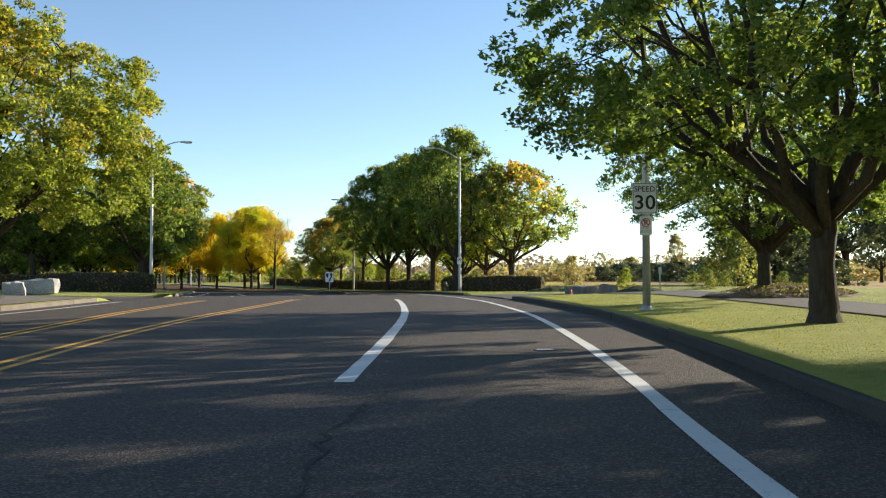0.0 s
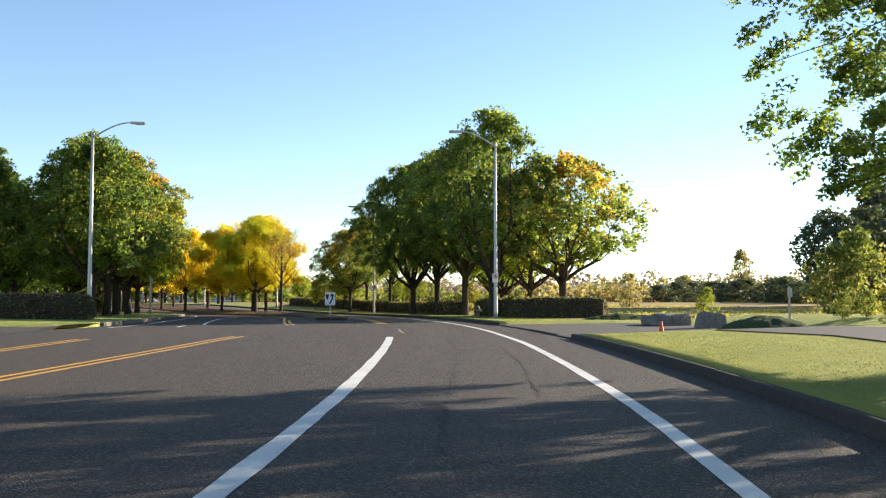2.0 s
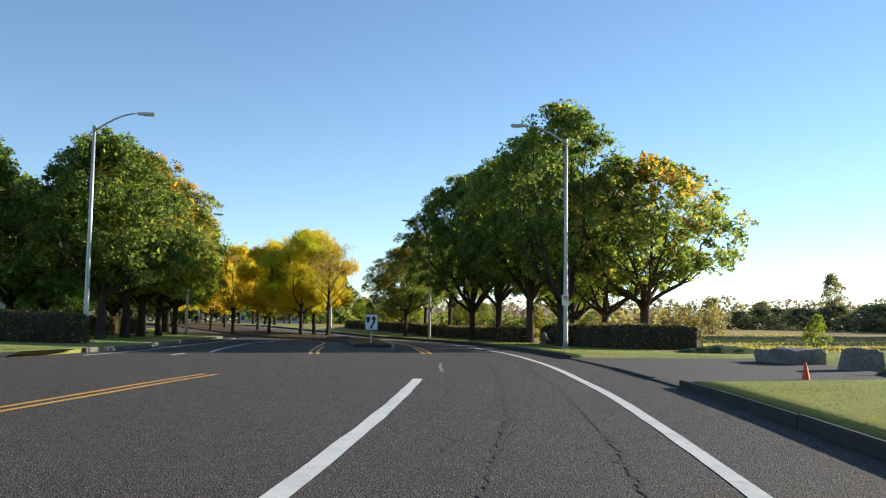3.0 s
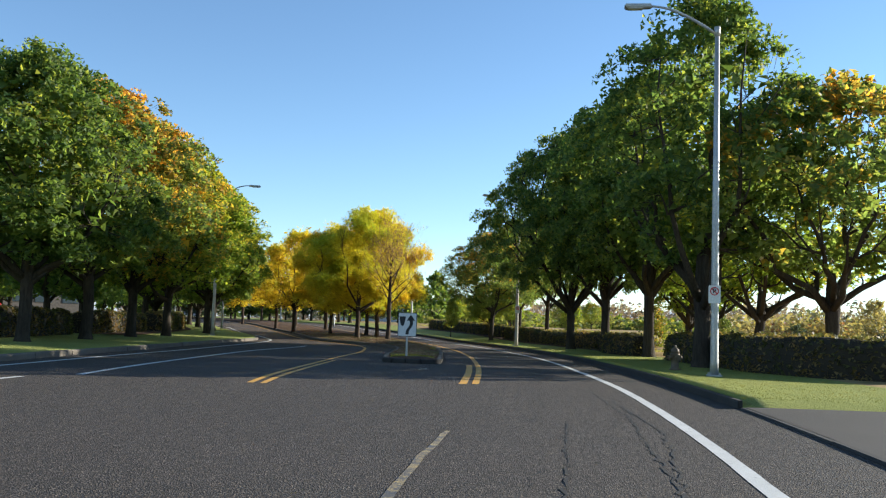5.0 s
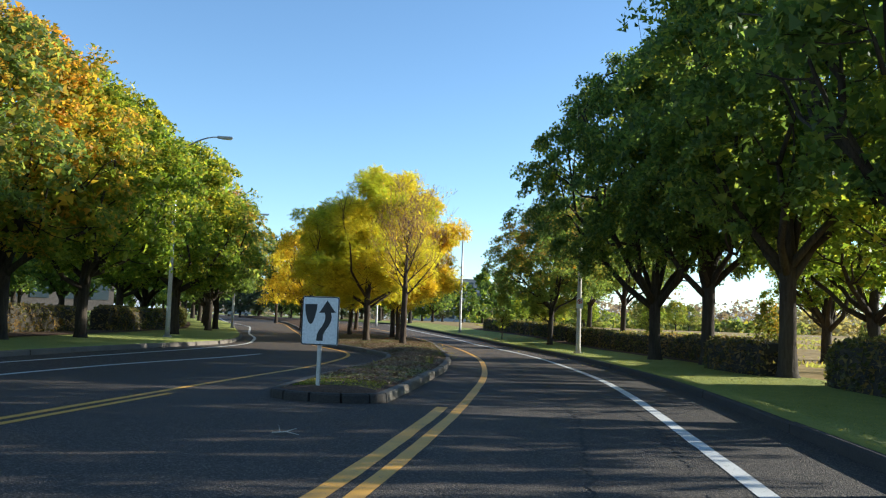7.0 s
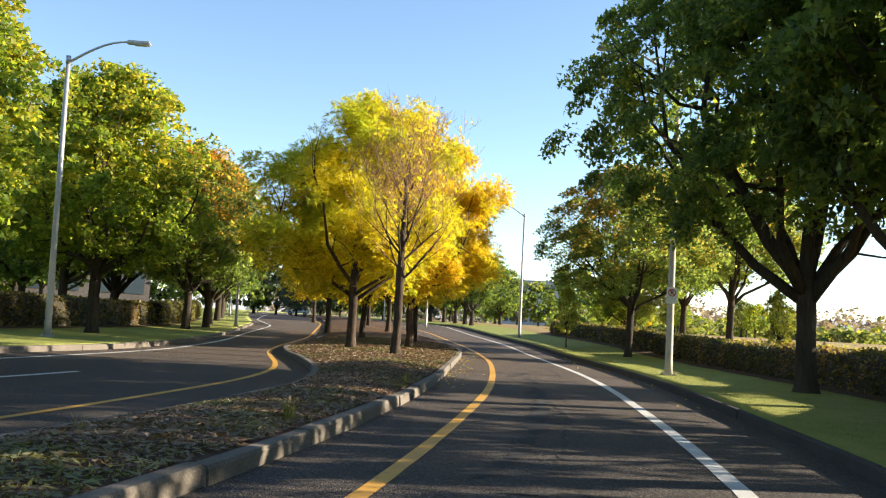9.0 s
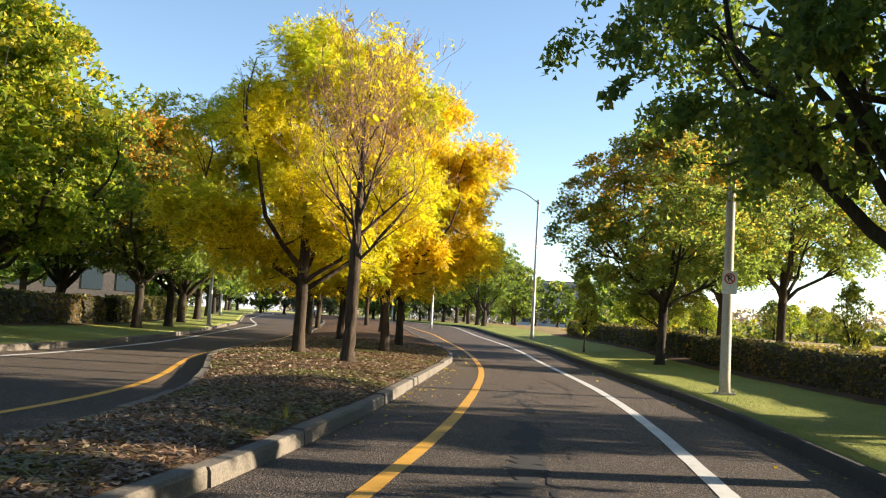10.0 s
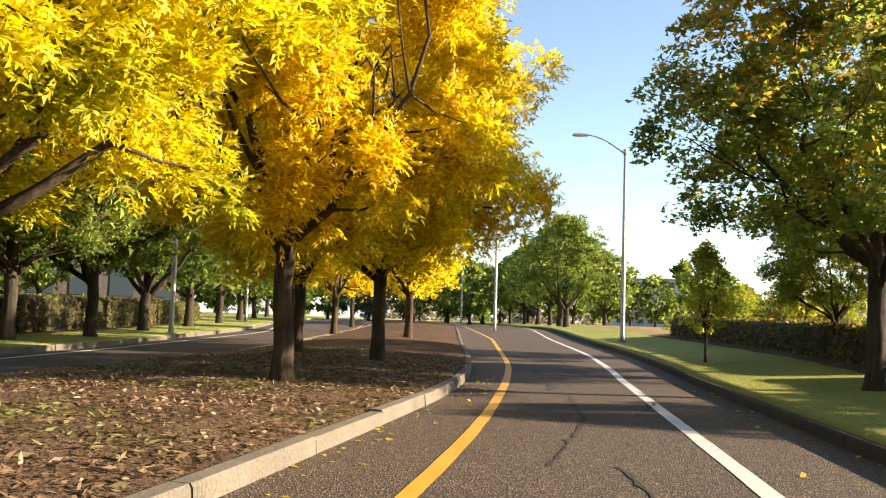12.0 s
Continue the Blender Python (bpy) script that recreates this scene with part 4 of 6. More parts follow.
for i, (key, x, y, s) in enumerate([("maple_b", -27.0, 60.5, 1.0), ("maple_c", -33.0, 64.0, 1.0), ("far_a", -38.0, 58.0, 1.05), ("far_b", -30.5, 71.0, 1.05), ("maple_c", -40.4, 104.4, 0.95), ("far_a", -40.0, 72.0, 1.1), ("far_b", -36.5, 85.0, 1.0),
                                    ("far_a", -44.0, 93.0, 1.0), ("far_b", -47.0, 104.0, 1.0), ("far_a", -54.0, 114.0, 1.0), ("far_b", -50.0, 66.0, 1.0), ("far_a", -60.0, 90.0, 1.05), ("far_b", -64.0, 106.0, 1.0),
                                    ("far_a", -70.0, 124.0, 1.0), ("far_b", -84.0, 140.0, 1.0)]):
    plant_tree(key, x, y, land(x, y), s, 47 * i, LEAF_GREEN, label="dark green maple on the lawn behind the hedge", group="park maples")
plant_tree("hero_dense", -14.0, 26.4, land(-14.0, 26.4), 0.93, 15, LEAF_LIME, label="yellow-green maple with orange leaf tips on the far verge", group="far verge maples")
# median ashes
ASHES = [("ash_a", -18.13, 91.45, 1.1, LEAF_CHARTREUSE, "golden and lime ash tree"), ("ash_b", -18.36, 96.45, 1.0, LEAF_AMBER, "amber yellow ash tree"), ("ash_a", -21.22, 102.95, 1.06, LEAF_GOLD, "bright golden ash tree"),
         ("ash_b", -24.8, 104.6, 1.0, LEAF_AMBER, "amber yellow ash tree"), ("ash_far", -30.8, 111.5, 1.05, LEAF_AMBER, "amber yellow ash tree"), ("ash_far", -30.4, 118.5, 1.0, LEAF_GOLD, "golden ash tree"),
         ("ash_far", -37.3, 122.6, 1.0, LEAF_AMBER, "amber yellow ash tree"), ("ash_far", -39.0, 132.0, 1.0, LEAF_GOLD, "golden ash tree"), ("ash_far", -50.0, 141.5, 1.0, LEAF_AMBER, "amber yellow ash tree"),
         ("ash_far", -54.5, 157.0, 1.0, LEAF_GOLD, "golden ash tree")]
for i, (key, x, y, s, leaf, label) in enumerate(ASHES):
    plant_tree(key, x, y, median_z(x, y), s, 81 * i, leaf, ASH_BARK, "ash_tree", label + " standing in the mulched median", group="median ashes", tall=0.88 if i == 0 else 1.0)


def bare_tree():
    """The ash that has dropped its leaves: an upright fan of reddish twigs."""
    r = random.Random(5)
    wood, twig = [], []

    def branch(p, way, length, rad, depth):
        pts, q = [p], p.copy()
        w = way.copy()
        for _ in range(4):
            w = (w + Vector((r.uniform(-1, 1), r.uniform(-1, 1), r.uniform(-0.2, 0.8))) * 0.13).normalized()
            q = q + w * length / 4
            pts.append(q.copy())
        rads = [max(0.0045, rad * (1 - 0.16 * k)) for k in range(5)]
        (wood if depth < 3 else twig).append(tube(pts, rads, 7 if depth < 2 else 4, depth < 1))
        if depth < 5:
            n = (6, 4, 3, 3, 3)[depth]
            for k in range(n):
                i = r.randint(1, 4) if k else 4
                side = Vector((r.uniform(-1, 1), r.uniform(-1, 1), r.uniform(0.1, 0.7))).normalized()
                branch(pts[i], (w * (0.9 if k == 0 else 0.55) + side * 0.75).normalized(), length * r.uniform(0.55, 0.78), rads[i] * (0.75 if k == 0 else 0.6), depth + 1)

    axis = [(0, 0, -0.1), (0, 0, 0.05), (0.01, 0, 0.3), (0.03, 0.01, 0.9), (0.0, 0.03, 1.6), (0.03, 0.02, 2.3), (0.02, 0.03, 3.0), (0.05, 0.01, 4.2), (0.03, 0.03, 5.4)]
    girths = [0.2, 0.17, 0.14, 0.13, 0.125, 0.13, 0.09, 0.055, 0.03]
    rough = []
    for f in np.linspace(0, 8, 42):
        i = min(int(f), 7)
        rough.append((Vector(axis[i]).lerp(Vector(axis[i + 1]), f - i), girths[i] + (girths[i + 1] - girths[i]) * (f - i)))
    v, g = tube([p for p, _ in rough], [q for _, q in rough], 18)
    for k, p in enumerate(v):  # knobs and ridges of the bark
        m = rough[min(k // 18, 41)][0]
        v[k] = m + (p - m) * (1 + 0.2 * noise.noise((p.x * 14, p.y * 14, p.z * 6)) + 0.16 * noise.noise((p.x * 45, p.y * 45, p.z * 12)))
    wood.append((v, g))
    for k in range(16):
        a = 2.4 * k + r.uniform(-0.3, 0.3)
        f = k / 15
        strong = k < 6
        branch(Vector((0.02, 0.02, 2.15 + 2.9 * f)), Vector((math.cos(a), math.sin(a), 0.8 + 0.9 * f + r.uniform(-0.1, 0.3))).normalized(), (1.75 if strong else 1.6 - 0.5 * f) * r.uniform(0.85, 1.1), 0.043 if strong else 0.03 - 0.011 * f, 1)
    branch(Vector((0.03, 0.03, 5.35)), Vector((0, 0, 1)), 1.2, 0.028, 2)
    t = thing("ash_tree", "nearly bare ash with reddish twigs in the mulched median", "tree", (-15.42, 89.3, median_z(-15.42, 89.3)), 0, "median ashes")
    part("trunk", mesh_of("trunk", *joined(wood), ASH_BARK, None, True), t)
    v, f = joined(twig)
    part("twig_spray", mesh_of("twig_spray", v, f, TWIG), t, "bare reddish twigs")
    rnd = np.random.default_rng(9)
    ends = np.array([tuple(p) for p in v])[::6]
    some = ends[rnd.random(len(ends)) < 0.12] + rnd.normal(size=(1, 3)) * 0.02
    part("crown", quads_mesh("crown", leaf_quads(some, 0.07, rnd, 2.6, 0.5), LEAF_GOLD), t, "few remaining golden leaves")


bare_tree()


# ---------------------------------------------------------------- hedges
def hedge(name, path, width, tall, label, leaf=LEAF_HEDGE, dense=190, size=0.1, seed=0):
    """A clipped hedge along a path of (x, y): dark twiggy core under a skin of leaves."""
    rnd = np.random.default_rng(seed + 100)
    pts = [Vector((*p, 0)) for p in path]
    run = []
    for a, b in zip(pts, pts[1:]):
        n = max(2, int((b - a).length / 0.8))
        run += [a.lerp(b, k / n) for k in range(n)]
    run.append(pts[-1])
    prof = [(-0.5, 0.0), (-0.5, 0.55), (-0.46, 0.86), (-0.3, 1.0), (0, 1.02), (0.3, 1.0), (0.46, 0.86), (0.5, 0.55), (0.5, 0.0)]
    verts, faces, m = [], [], len(prof)
    skin = []
    for i, p in enumerate(run):
        way = (run[min(i + 1, len(run) - 1)] - run[max(i - 1, 0)]).normalized()
        side = Vector((way.y, -way.x, 0))
        z = land(p.x, p.y) - 0.04
        end = 0.72 if i in (0, len(run) - 1) else 1.0
        row = []
        for o, h in prof:
            q = p + side * o * width * end
            bump = 1 + 0.09 * noise.noise((q.x * 0.7, q.y * 0.7, h * 2))
            row.append((q.x, q.y, z + h * tall * bump * (0.93 if end < 1 else 1)))
        verts += row
    for i in range(len(run) - 1):
        faces += [(i * m + k, i * m + k + 1, i * m + m + k + 1, i * m + m + k) for k in range(m - 1)]
    faces += [tuple(range(m))[::-1], tuple(range(len(verts) - m, len(verts)))]
    v = np.array(verts)
    for f in faces:
        c = v[list(f[:4])] if len(f) == 4 else None
        if c is None:
            c = v[[f[0], f[2], f[-3], f[-1]]]
        area = np.linalg.norm(np.cross(c[2] - c[0], c[3] - c[1])) / 2
        n = rnd.poisson(area * dense)
        if n:
            u, w = rnd.random((n, 1)), rnd.random((n, 1))
            skin.append(c[0] * (1 - u) * (1 - w) + c[1] * u * (1 - w) + c[2] * u * w + c[3] * (1 - u) * w + rnd.normal(size=(n, 3)) * 0.045)
    t = thing(name, label, "hedge")
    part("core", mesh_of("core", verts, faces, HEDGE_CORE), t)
    part("foliage", quads_mesh("foliage", leaf_quads(np.concatenate(skin), size, rnd, 1.5, 0, corners=3), leaf), t)
    return t


def beside(off, y0, y1, step=3.0, base=None):
    base = base or kerb_r
    out = []
    for y in np.arange(y0, y1 + 0.01, step):
        s = float(base(y + 1) - base(y - 1)) / 2
        n = math.sqrt(1 + s * s)
        out.append((float(base(y)) + off / n, y - off * s / n))
    return out


def hedge_bed(y0, y1):
    """A strip of dark mulch under the hedge, with a wandering edge."""
    near, far = beside(3.7, y0, y1, 0.6), beside(5.9, y0, y1, 0.6)
    verts = []
    for (x0, ya), (x1, yb) in zip(near, far):
        o = 0.18 * noise.noise((x0 * 0.9, ya * 0.9, 3))
        verts += [(x0 + o, ya, land(x0, ya) + 0.012), ((x0 + x1) / 2, (ya + yb) / 2, land((x0 + x1) / 2, (ya + yb) / 2) + 0.05), (x1, yb, land(x1, yb) + 0.012)]
    faces = [(3 * i + k, 3 * i + k + 1, 3 * i + k + 4, 3 * i + k + 3) for i in range(len(near) - 1) for k in (0, 1)]
    return tagged(new("hedge_bed", mesh_of("hedge_bed", verts, faces, MULCH)), "dark mulch strip under the clipped hedge", "soil", "", "structure")


hedge_bed(80, 133)
hedge("hedge", [(8.0, 59.2), (5.4, 60.2), (4.0, 62.5), (3.2, 66.0), (2.2, 70.0), (1.6, 72.4)], 1.15, 1.05, "dark clipped hedge on the verge behind a street lamp", seed=1)
hedge("hedge", [(0.2, 76.0), (-1.2, 80.0)] + beside(4.9, 82, 106), 1.1, 0.95, "dark clipped hedge along the verge beneath maples", seed=2)
hedge("hedge", beside(4.9, 106.8, 131.5), 1.1, 0.95, "dark clipped hedge along the verge beneath maples", LEAF_HEDGE, 90, 0.14, seed=3)
hedge("hedge", [(-16.6, 53.6), (-19.5, 53.0), (-23.5, 53.4)], 1.2, 1.15, "dark clipped hedge at the side drive corner", LEAF_HEDGE, 150, 0.12, seed=5)
hedge("hedge", [(-22.6, 62.0), (-24.6, 68.0), (-26.0, 72.0)], 1.2, 1.1, "brown-green clipped hedge behind the far verge maples", LEAF_HEDGE, 110, 0.13, seed=6)
hedge("hedge", [(-26.8, 74.5), (-28.6, 80.0), (-30.6, 86.0)], 1.2, 1.1, "brown-green clipped hedge behind the far verge maples", LEAF_HEDGE, 110, 0.13, seed=7)
hedge("hedge", [(-31.0, 88.0), (-33.2, 93.5), (-35.8, 99.5), (-38.4, 104.8)], 1.2, 1.2, "brown-green clipped hedge behind the far verge maples", LEAF_HEDGE, 110, 0.13, seed=8)
hedge("hedge", [(-39.4, 106.6), (-44.4, 114.5), (-50.4, 123.5), (-58.0, 133.5)], 1.2, 1.3, "tan clipped hedge behind the far verge maples, sunlight in its leaf colour", LEAF_TAN, 70, 0.16, seed=9)
sheet("hedge_bed", [(-24.2, 74.8), (-26.2, 80.0), (-29.4, 88.0), (-31.8, 93.5), (-34.3, 99.5), (-37.2, 105.0), (-43.0, 114.3), (-49.0, 123.3), (-52.5, 124.5), (-45.5, 115.0), (-39.6, 105.4), (-36.8, 99.8), (-34.2, 93.8), (-32.0, 88.3), (-28.4, 80.2), (-26.4, 74.6)][::-1],
      0.03, MULCH, "reddish mulch strip under the far hedge", "soil")
hedge("hedge", [(-24.0, 59.0), (-30.0, 60.0), (-40.0, 62.0)], 1.2, 1.0, "dark clipped hedge beyond the lawn", LEAF_HEDGE, 60, 0.16, seed=10)


# ---------------------------------------------------------------- street lamps and signs
def street_lamp(x, y, z, tall, heading, label, mat=GALVANISED, arm=1.75, lean=(0, 0)):
    """A tapered mast with an upswept arm and a flat lamp head; heading: the way of the arm, degrees from +y to the left."""
    t = thing("street_lamp", label, "street lamp", (x, y, z - 0.02), heading, "street lamps")
    part("base_plate", bm_mesh("base_plate", box(0.36, 0.36, 0.06, bevel=0.012), mat), t)
    for k in range(4):
        sx, sy = (k % 2) * 2 - 1, (k // 2) * 2 - 1
        part("bolt", bm_mesh("bolt", box(0.035, 0.035, 0.05, (sx * 0.13, sy * 0.13, 0.06), 0.006), mat), t)
    part("mast", mesh_of("mast", *tube([(0, 0, 0.05), (0, 0, 0.4), (lean[0] * 0.5, lean[1] * 0.5, tall * 0.5), (lean[0], lean[1], tall)], [0.115, 0.105, 0.085, 0.06], 12), mat, None, True), t)
    part("collar", mesh_of("collar", *tube([(lean[0], lean[1], tall - 0.22), (lean[0], lean[1], tall + 0.03)], [0.078, 0.078], 12), mat, None, True), t)
    pts = [(lean[0], lean[1] + 0.03 + arm * f, tall - 0.16 + 0.78 * math.sin(f * math.pi / 2)) for f in np.linspace(0, 1, 8)]
    part("arm", mesh_of("arm", *tube(pts, [0.045, 0.042, 0.04, 0.037, 0.035, 0.033, 0.03, 0.03], 8), mat, None, True), t)
    bm = box(0.3, 0.72, 0.1, (0, 0, 0), 0.03)
    for v in bm.verts:
        v.co.x *= 1.0 - 0.45 * max(0, -v.co.y / 0.36) * 0.8
        v.co.z += 0.04 * (1 - (v.co.y / 0.36) ** 2) * (v.co.z > 0.05)
    head = part("lamp_head", bm_mesh("lamp_head", bm, mat), t, "flat grey luminaire", pose(lean[0], lean[1] + arm + 0.3, tall + 0.56))
    part("lens", bm_mesh("lens", box(0.2, 0.4, 0.03, (0, 0.08, -0.025), 0.01), LENS), head)
    return t


def no_parking(post, z, face=0.13, turn=0.0, words=True, off=0.0):
    """A small white plate with a red ring over a P, under a street lamp or on a post."""
    m = pose(0, 0, 0, 0, 0, turn) @ pose(off, -face, z)
    plate = part("no_parking_plate", mesh_of("no_parking_plate", *slab(rounded(0.3, 0.46, 0.03), 0.004), SIGN_WHITE), post, "small white no parking plate with a red ring", m)
    ring = []
    for k in range(24):
        a, b = 2 * math.pi * k / 24, 2 * math.pi * (k + 1) / 24
        ring.append(slab([(0.11 * math.cos(a), 0.11 * math.sin(a)), (0.11 * math.cos(b), 0.11 * math.sin(b)), (0.085 * math.cos(b), 0.085 * math.sin(b)), (0.085 * math.cos(a), 0.085 * math.sin(a))], 0.002))
    ring.append(slab([(-0.075, 0.052), (-0.052, 0.075), (0.075, -0.052), (0.052, -0.075)], 0.0015))
    part("ring", mesh_of("ring", *joined(ring), SIGN_RED), plate, "", pose(0, -0.004, 0.08))
    part("letter", lettering("P", 0.17, SIGN_BLACK, 0.004), plate, "", pose(0, -0.003, 0.08))
    if words:
        part("words", lettering("THIS\nBLOCK", 0.085, SIGN_BACK, 0.002), plate, "", pose(0, -0.003, -0.1))
    return plate


lamp_r = street_lamp(2.36, 58.9, land(2.36, 58.9), 9.1, 95, "tall galvanised street lamp beside the hedge and hydrant")
no_parking(lamp_r, 2.1, 0.12, -95 - 8, False)
street_lamp(-17.0, 54.4, land(-17.0, 54.4), 8.9, -75, "tall galvanised street lamp at the side drive corner")
street_lamp(-25.3, 85.5, land(-25.3, 85.5), 8.6, -60, "tall galvanised street lamp beside turning maples", lean=(0.25, 0.0))
lamp_2 = street_lamp(-7.65, 90.9, land(-7.65, 90.9), 8.6, 118, "pale street lamp mast rising into maple leaves", WEATHERED)
no_parking(lamp_2, 2.25, 0.12, -118 + 22, False)
street_lamp(-23.95, 126.1, land(-23.95, 126.1), 8.7, 122, "slim galvanised street lamp on the lawn verge", lean=(0.1, 0.0))
street_lamp(-38.8, 113.6, land(-38.8, 113.6), 8.5, -55, "galvanised street lamp among far verge maples")
street_lamp(-37.0, 139.0, land(-37, 139), 8.6, 122, "slim galvanised street lamp far down the road")
street_lamp(-58.0, 139.0, land(-58, 139), 8.5, -55, "galvanised street lamp far down the road")
street_lamp(-58.0, 172.0, land(-58, 172), 8.6, 122, "slim galvanised street lamp far down the road")

# speed sign on a tall pole
pole = thing("speed_sign", "white speed 30 sign on a tall grey pole in the lawn", "road sign", (5.9, 19.04, land(5.9, 19.04) - 0.02), 0)
part("base", mesh_of("base", *lathe([(0.17, 0), (0.17, 0.03), (0.13, 0.06), (0.105, 0.12)], 16), SIGN_BACK, None, True), pole)
part("mast", mesh_of("mast", *tube([(0, 0, 0.05), (0.0, 0, 4.0), (0, 0, 8.2)], [0.1, 0.085, 0.06], 14), GALVANISED, None, True), pole)
SIGN_Z = 2.72
plate = part("speed_plate", mesh_of("speed_plate", *slab(rounded(0.61, 0.76, 0.045), 0.004), SIGN_WHITE), pole, "white plate with black border and figures", pose(-0.05, -0.12, SIGN_Z))
o, i = rounded(0.575, 0.725, 0.04), rounded(0.55, 0.70, 0.032)
n = len(o)
part("border", mesh_of("border", [(x, -0.003, z) for x, z in o + i], [(k, (k + 1) % n, n + (k + 1) % n, n + k) for k in range(n)], SIGN_BLACK), plate)
part("words", lettering("SPEED", 0.19, SIGN_BLACK, 0.002), plate, "", pose(0, -0.003, 0.215))
for digit, x in (("3", -0.135), ("0", 0.135)):
    part("figure", lettering(digit, 0.5, SIGN_BLACK, 0.006), plate, "", pose(x, -0.003, -0.12) @ Matrix.Diagonal((1.06, 1, 0.98, 1)))
for z in (0.25, -0.25):
    part("bracket", bm_mesh("bracket", box(0.26, 0.03, 0.04, (0.04, 0.02, z - 0.02), 0.005), GALVANISED), plate)
no_parking(pole, 2.05, 0.115, 0, True, -0.03)

# keep right sign on the median
keep = thing("keep_right_sign", "white sign with bent black arrow on a low median post", "road sign", (-6.85, 62.75, median_z(-6.85, 62.9)), 6)
part("post", bm_mesh("post", box(0.06, 0.04, 0.85, bevel=0.004), GALVANISED), keep)
kp = part("plate", mesh_of("plate", *slab(rounded(0.61, 0.76, 0.045), 0.004), SIGN_WHITE), keep, "white plate with a black bent arrow", pose(0, -0.03, 1.0))
o, i = rounded(0.605, 0.755, 0.045), rounded(0.57, 0.72, 0.03)
n = len(o)
part("border", mesh_of("border", [(x, -0.003, z) for x, z in o + i], [(k, (k + 1) % n, n + (k + 1) % n, n + k) for k in range(n)], SIGN_BLACK), kp)
mid = [(0.003, -0.31), (0.006, -0.22), (0.035, -0.15), (0.085, -0.085), (0.125, -0.01), (0.135, 0.06), (0.12, 0.14)]
band = [(x - 0.052, z) for x, z in mid] + [(x + 0.052, z) for x, z in mid[::-1]]
part("arrow_shaft", mesh_of("arrow_shaft", *slab(band, 0.0015), SIGN_BLACK), kp, "", pose(0, -0.003, 0))
part("arrow_head", mesh_of("arrow_head", *slab([(0.105, 0.32), (-0.02, 0.125), (0.25, 0.13)], 0.0015), SIGN_BLACK), kp, "", pose(0, -0.003, 0))
part("island_mark", mesh_of("island_mark", *slab([(-0.255, 0.255), (-0.055, 0.258), (-0.062, 0.17), (-0.08, 0.09), (-0.1, 0.01), (-0.13, -0.045), (-0.165, -0.055), (-0.2, -0.01), (-0.235, 0.08), (-0.252, 0.17)], 0.0015), SIGN_BLACK), kp, "", pose(0, -0.003, 0))


# ---------------------------------------------------------------- hydrant, cone, boulders, posts
def hydrant(x, y):
    t = thing("fire_hydrant", "faded tan fire hydrant standing in the lawn", "hydrant", (x, y, land(x, y) - 0.01), 30)
    part("barrel", mesh_of("barrel", *lathe([(0.17, 0), (0.17, 0.04), (0.11, 0.06), (0.105, 0.42), (0.14, 0.44), (0.14, 0.47), (0.12, 0.49)], 18), HYDRANT, None, True), t)
    part("bonnet", mesh_of("bonnet", *lathe([(0.125, 0.49), (0.12, 0.57), (0.085, 0.64), (0.035, 0.665), (0.03, 0.72), (0.02, 0.73)], 18), HYDRANT, None, True), t)
    for a, r, ln in ((0, 0.055, 0.17), (180, 0.055, 0.17), (270, 0.07, 0.18)):
        out = part("outlet", mesh_of("outlet", *tube([(0.08, 0, 0.37), (ln, 0, 0.37)], [r, r], 12), HYDRANT, None, True), t, "", pose(0, 0, 0, 0, 0, a))
        part("cap", mesh_of("cap", *tube([(ln, 0, 0.37), (ln + 0.045, 0, 0.37)], [r * 1.2, r * 1.1], 8), HYDRANT), out)


hydrant(1.43, 61.9)
cone = thing("traffic_cone", "orange traffic cone beside the drive entrance", "traffic cone", (6.9, 38.6, land(6.9, 38.6) + 0.02), 15)
part("foot", bm_mesh("foot", box(0.26, 0.26, 0.03, bevel=0.01), ORANGE), cone)
part("body", mesh_of("body", *lathe([(0.1, 0.03), (0.092, 0.06), (0.025, 0.43), (0.02, 0.455)], 18), ORANGE, None, True), cone)


def boulder(x, y, w, d, h, turn, mat, seed, label):
    bm = bmesh.new()
    bmesh.ops.create_cube(bm, size=1, matrix=Matrix.Diagonal((w, d, h, 1)))
    bmesh.ops.subdivide_edges(bm, edges=bm.edges[:], cuts=6, use_grid_fill=True)
    for v in bm.verts:
        p = v.co
        r = math.sqrt((p.x / w) ** 2 + (p.y / d) ** 2 + (p.z / h) ** 2) * 2
        p *= 1 - 0.1 * max(0, r - 1.0)
        p += Vector((noise.noise((p.x * 1.6 + seed, p.y * 1.6, p.z * 1.6)), noise.noise((p.x * 1.6, p.y * 1.6 + seed, p.z * 1.6)), noise.noise((p.x * 1.4, p.y, p.z + seed)))) * 0.17
        p += Vector((0, 0, 1)) * 0.05 * noise.noise((p.x * 5, p.y * 5, seed))
    ob = new("boulder", bm_mesh("boulder", bm, mat))
    ob.matrix_basis = pose(x, y, land(x, y) + h * 0.42, 0, 0, turn)
    return tagged(ob, label, "boulder", "drive boulders")


boulder(8.7, 47.2, 0.9, 2.7, 0.62, 14, ROCK, 1, "long grey basalt boulder beside the drive")
boulder(9.4, 42.9, 0.62, 0.95, 0.68, 18, ROCK, 2, "square grey basalt boulder beside the drive")
boulder(-19.9, 42.0, 1.0, 1.0, 0.8, 20, PALE_ROCK, 3, "pale cut boulder at the side drive")
boulder(-21.2, 47.6, 2.2, 1.3, 0.8, 10, PALE_ROCK, 4, "pale long boulder at the side drive")


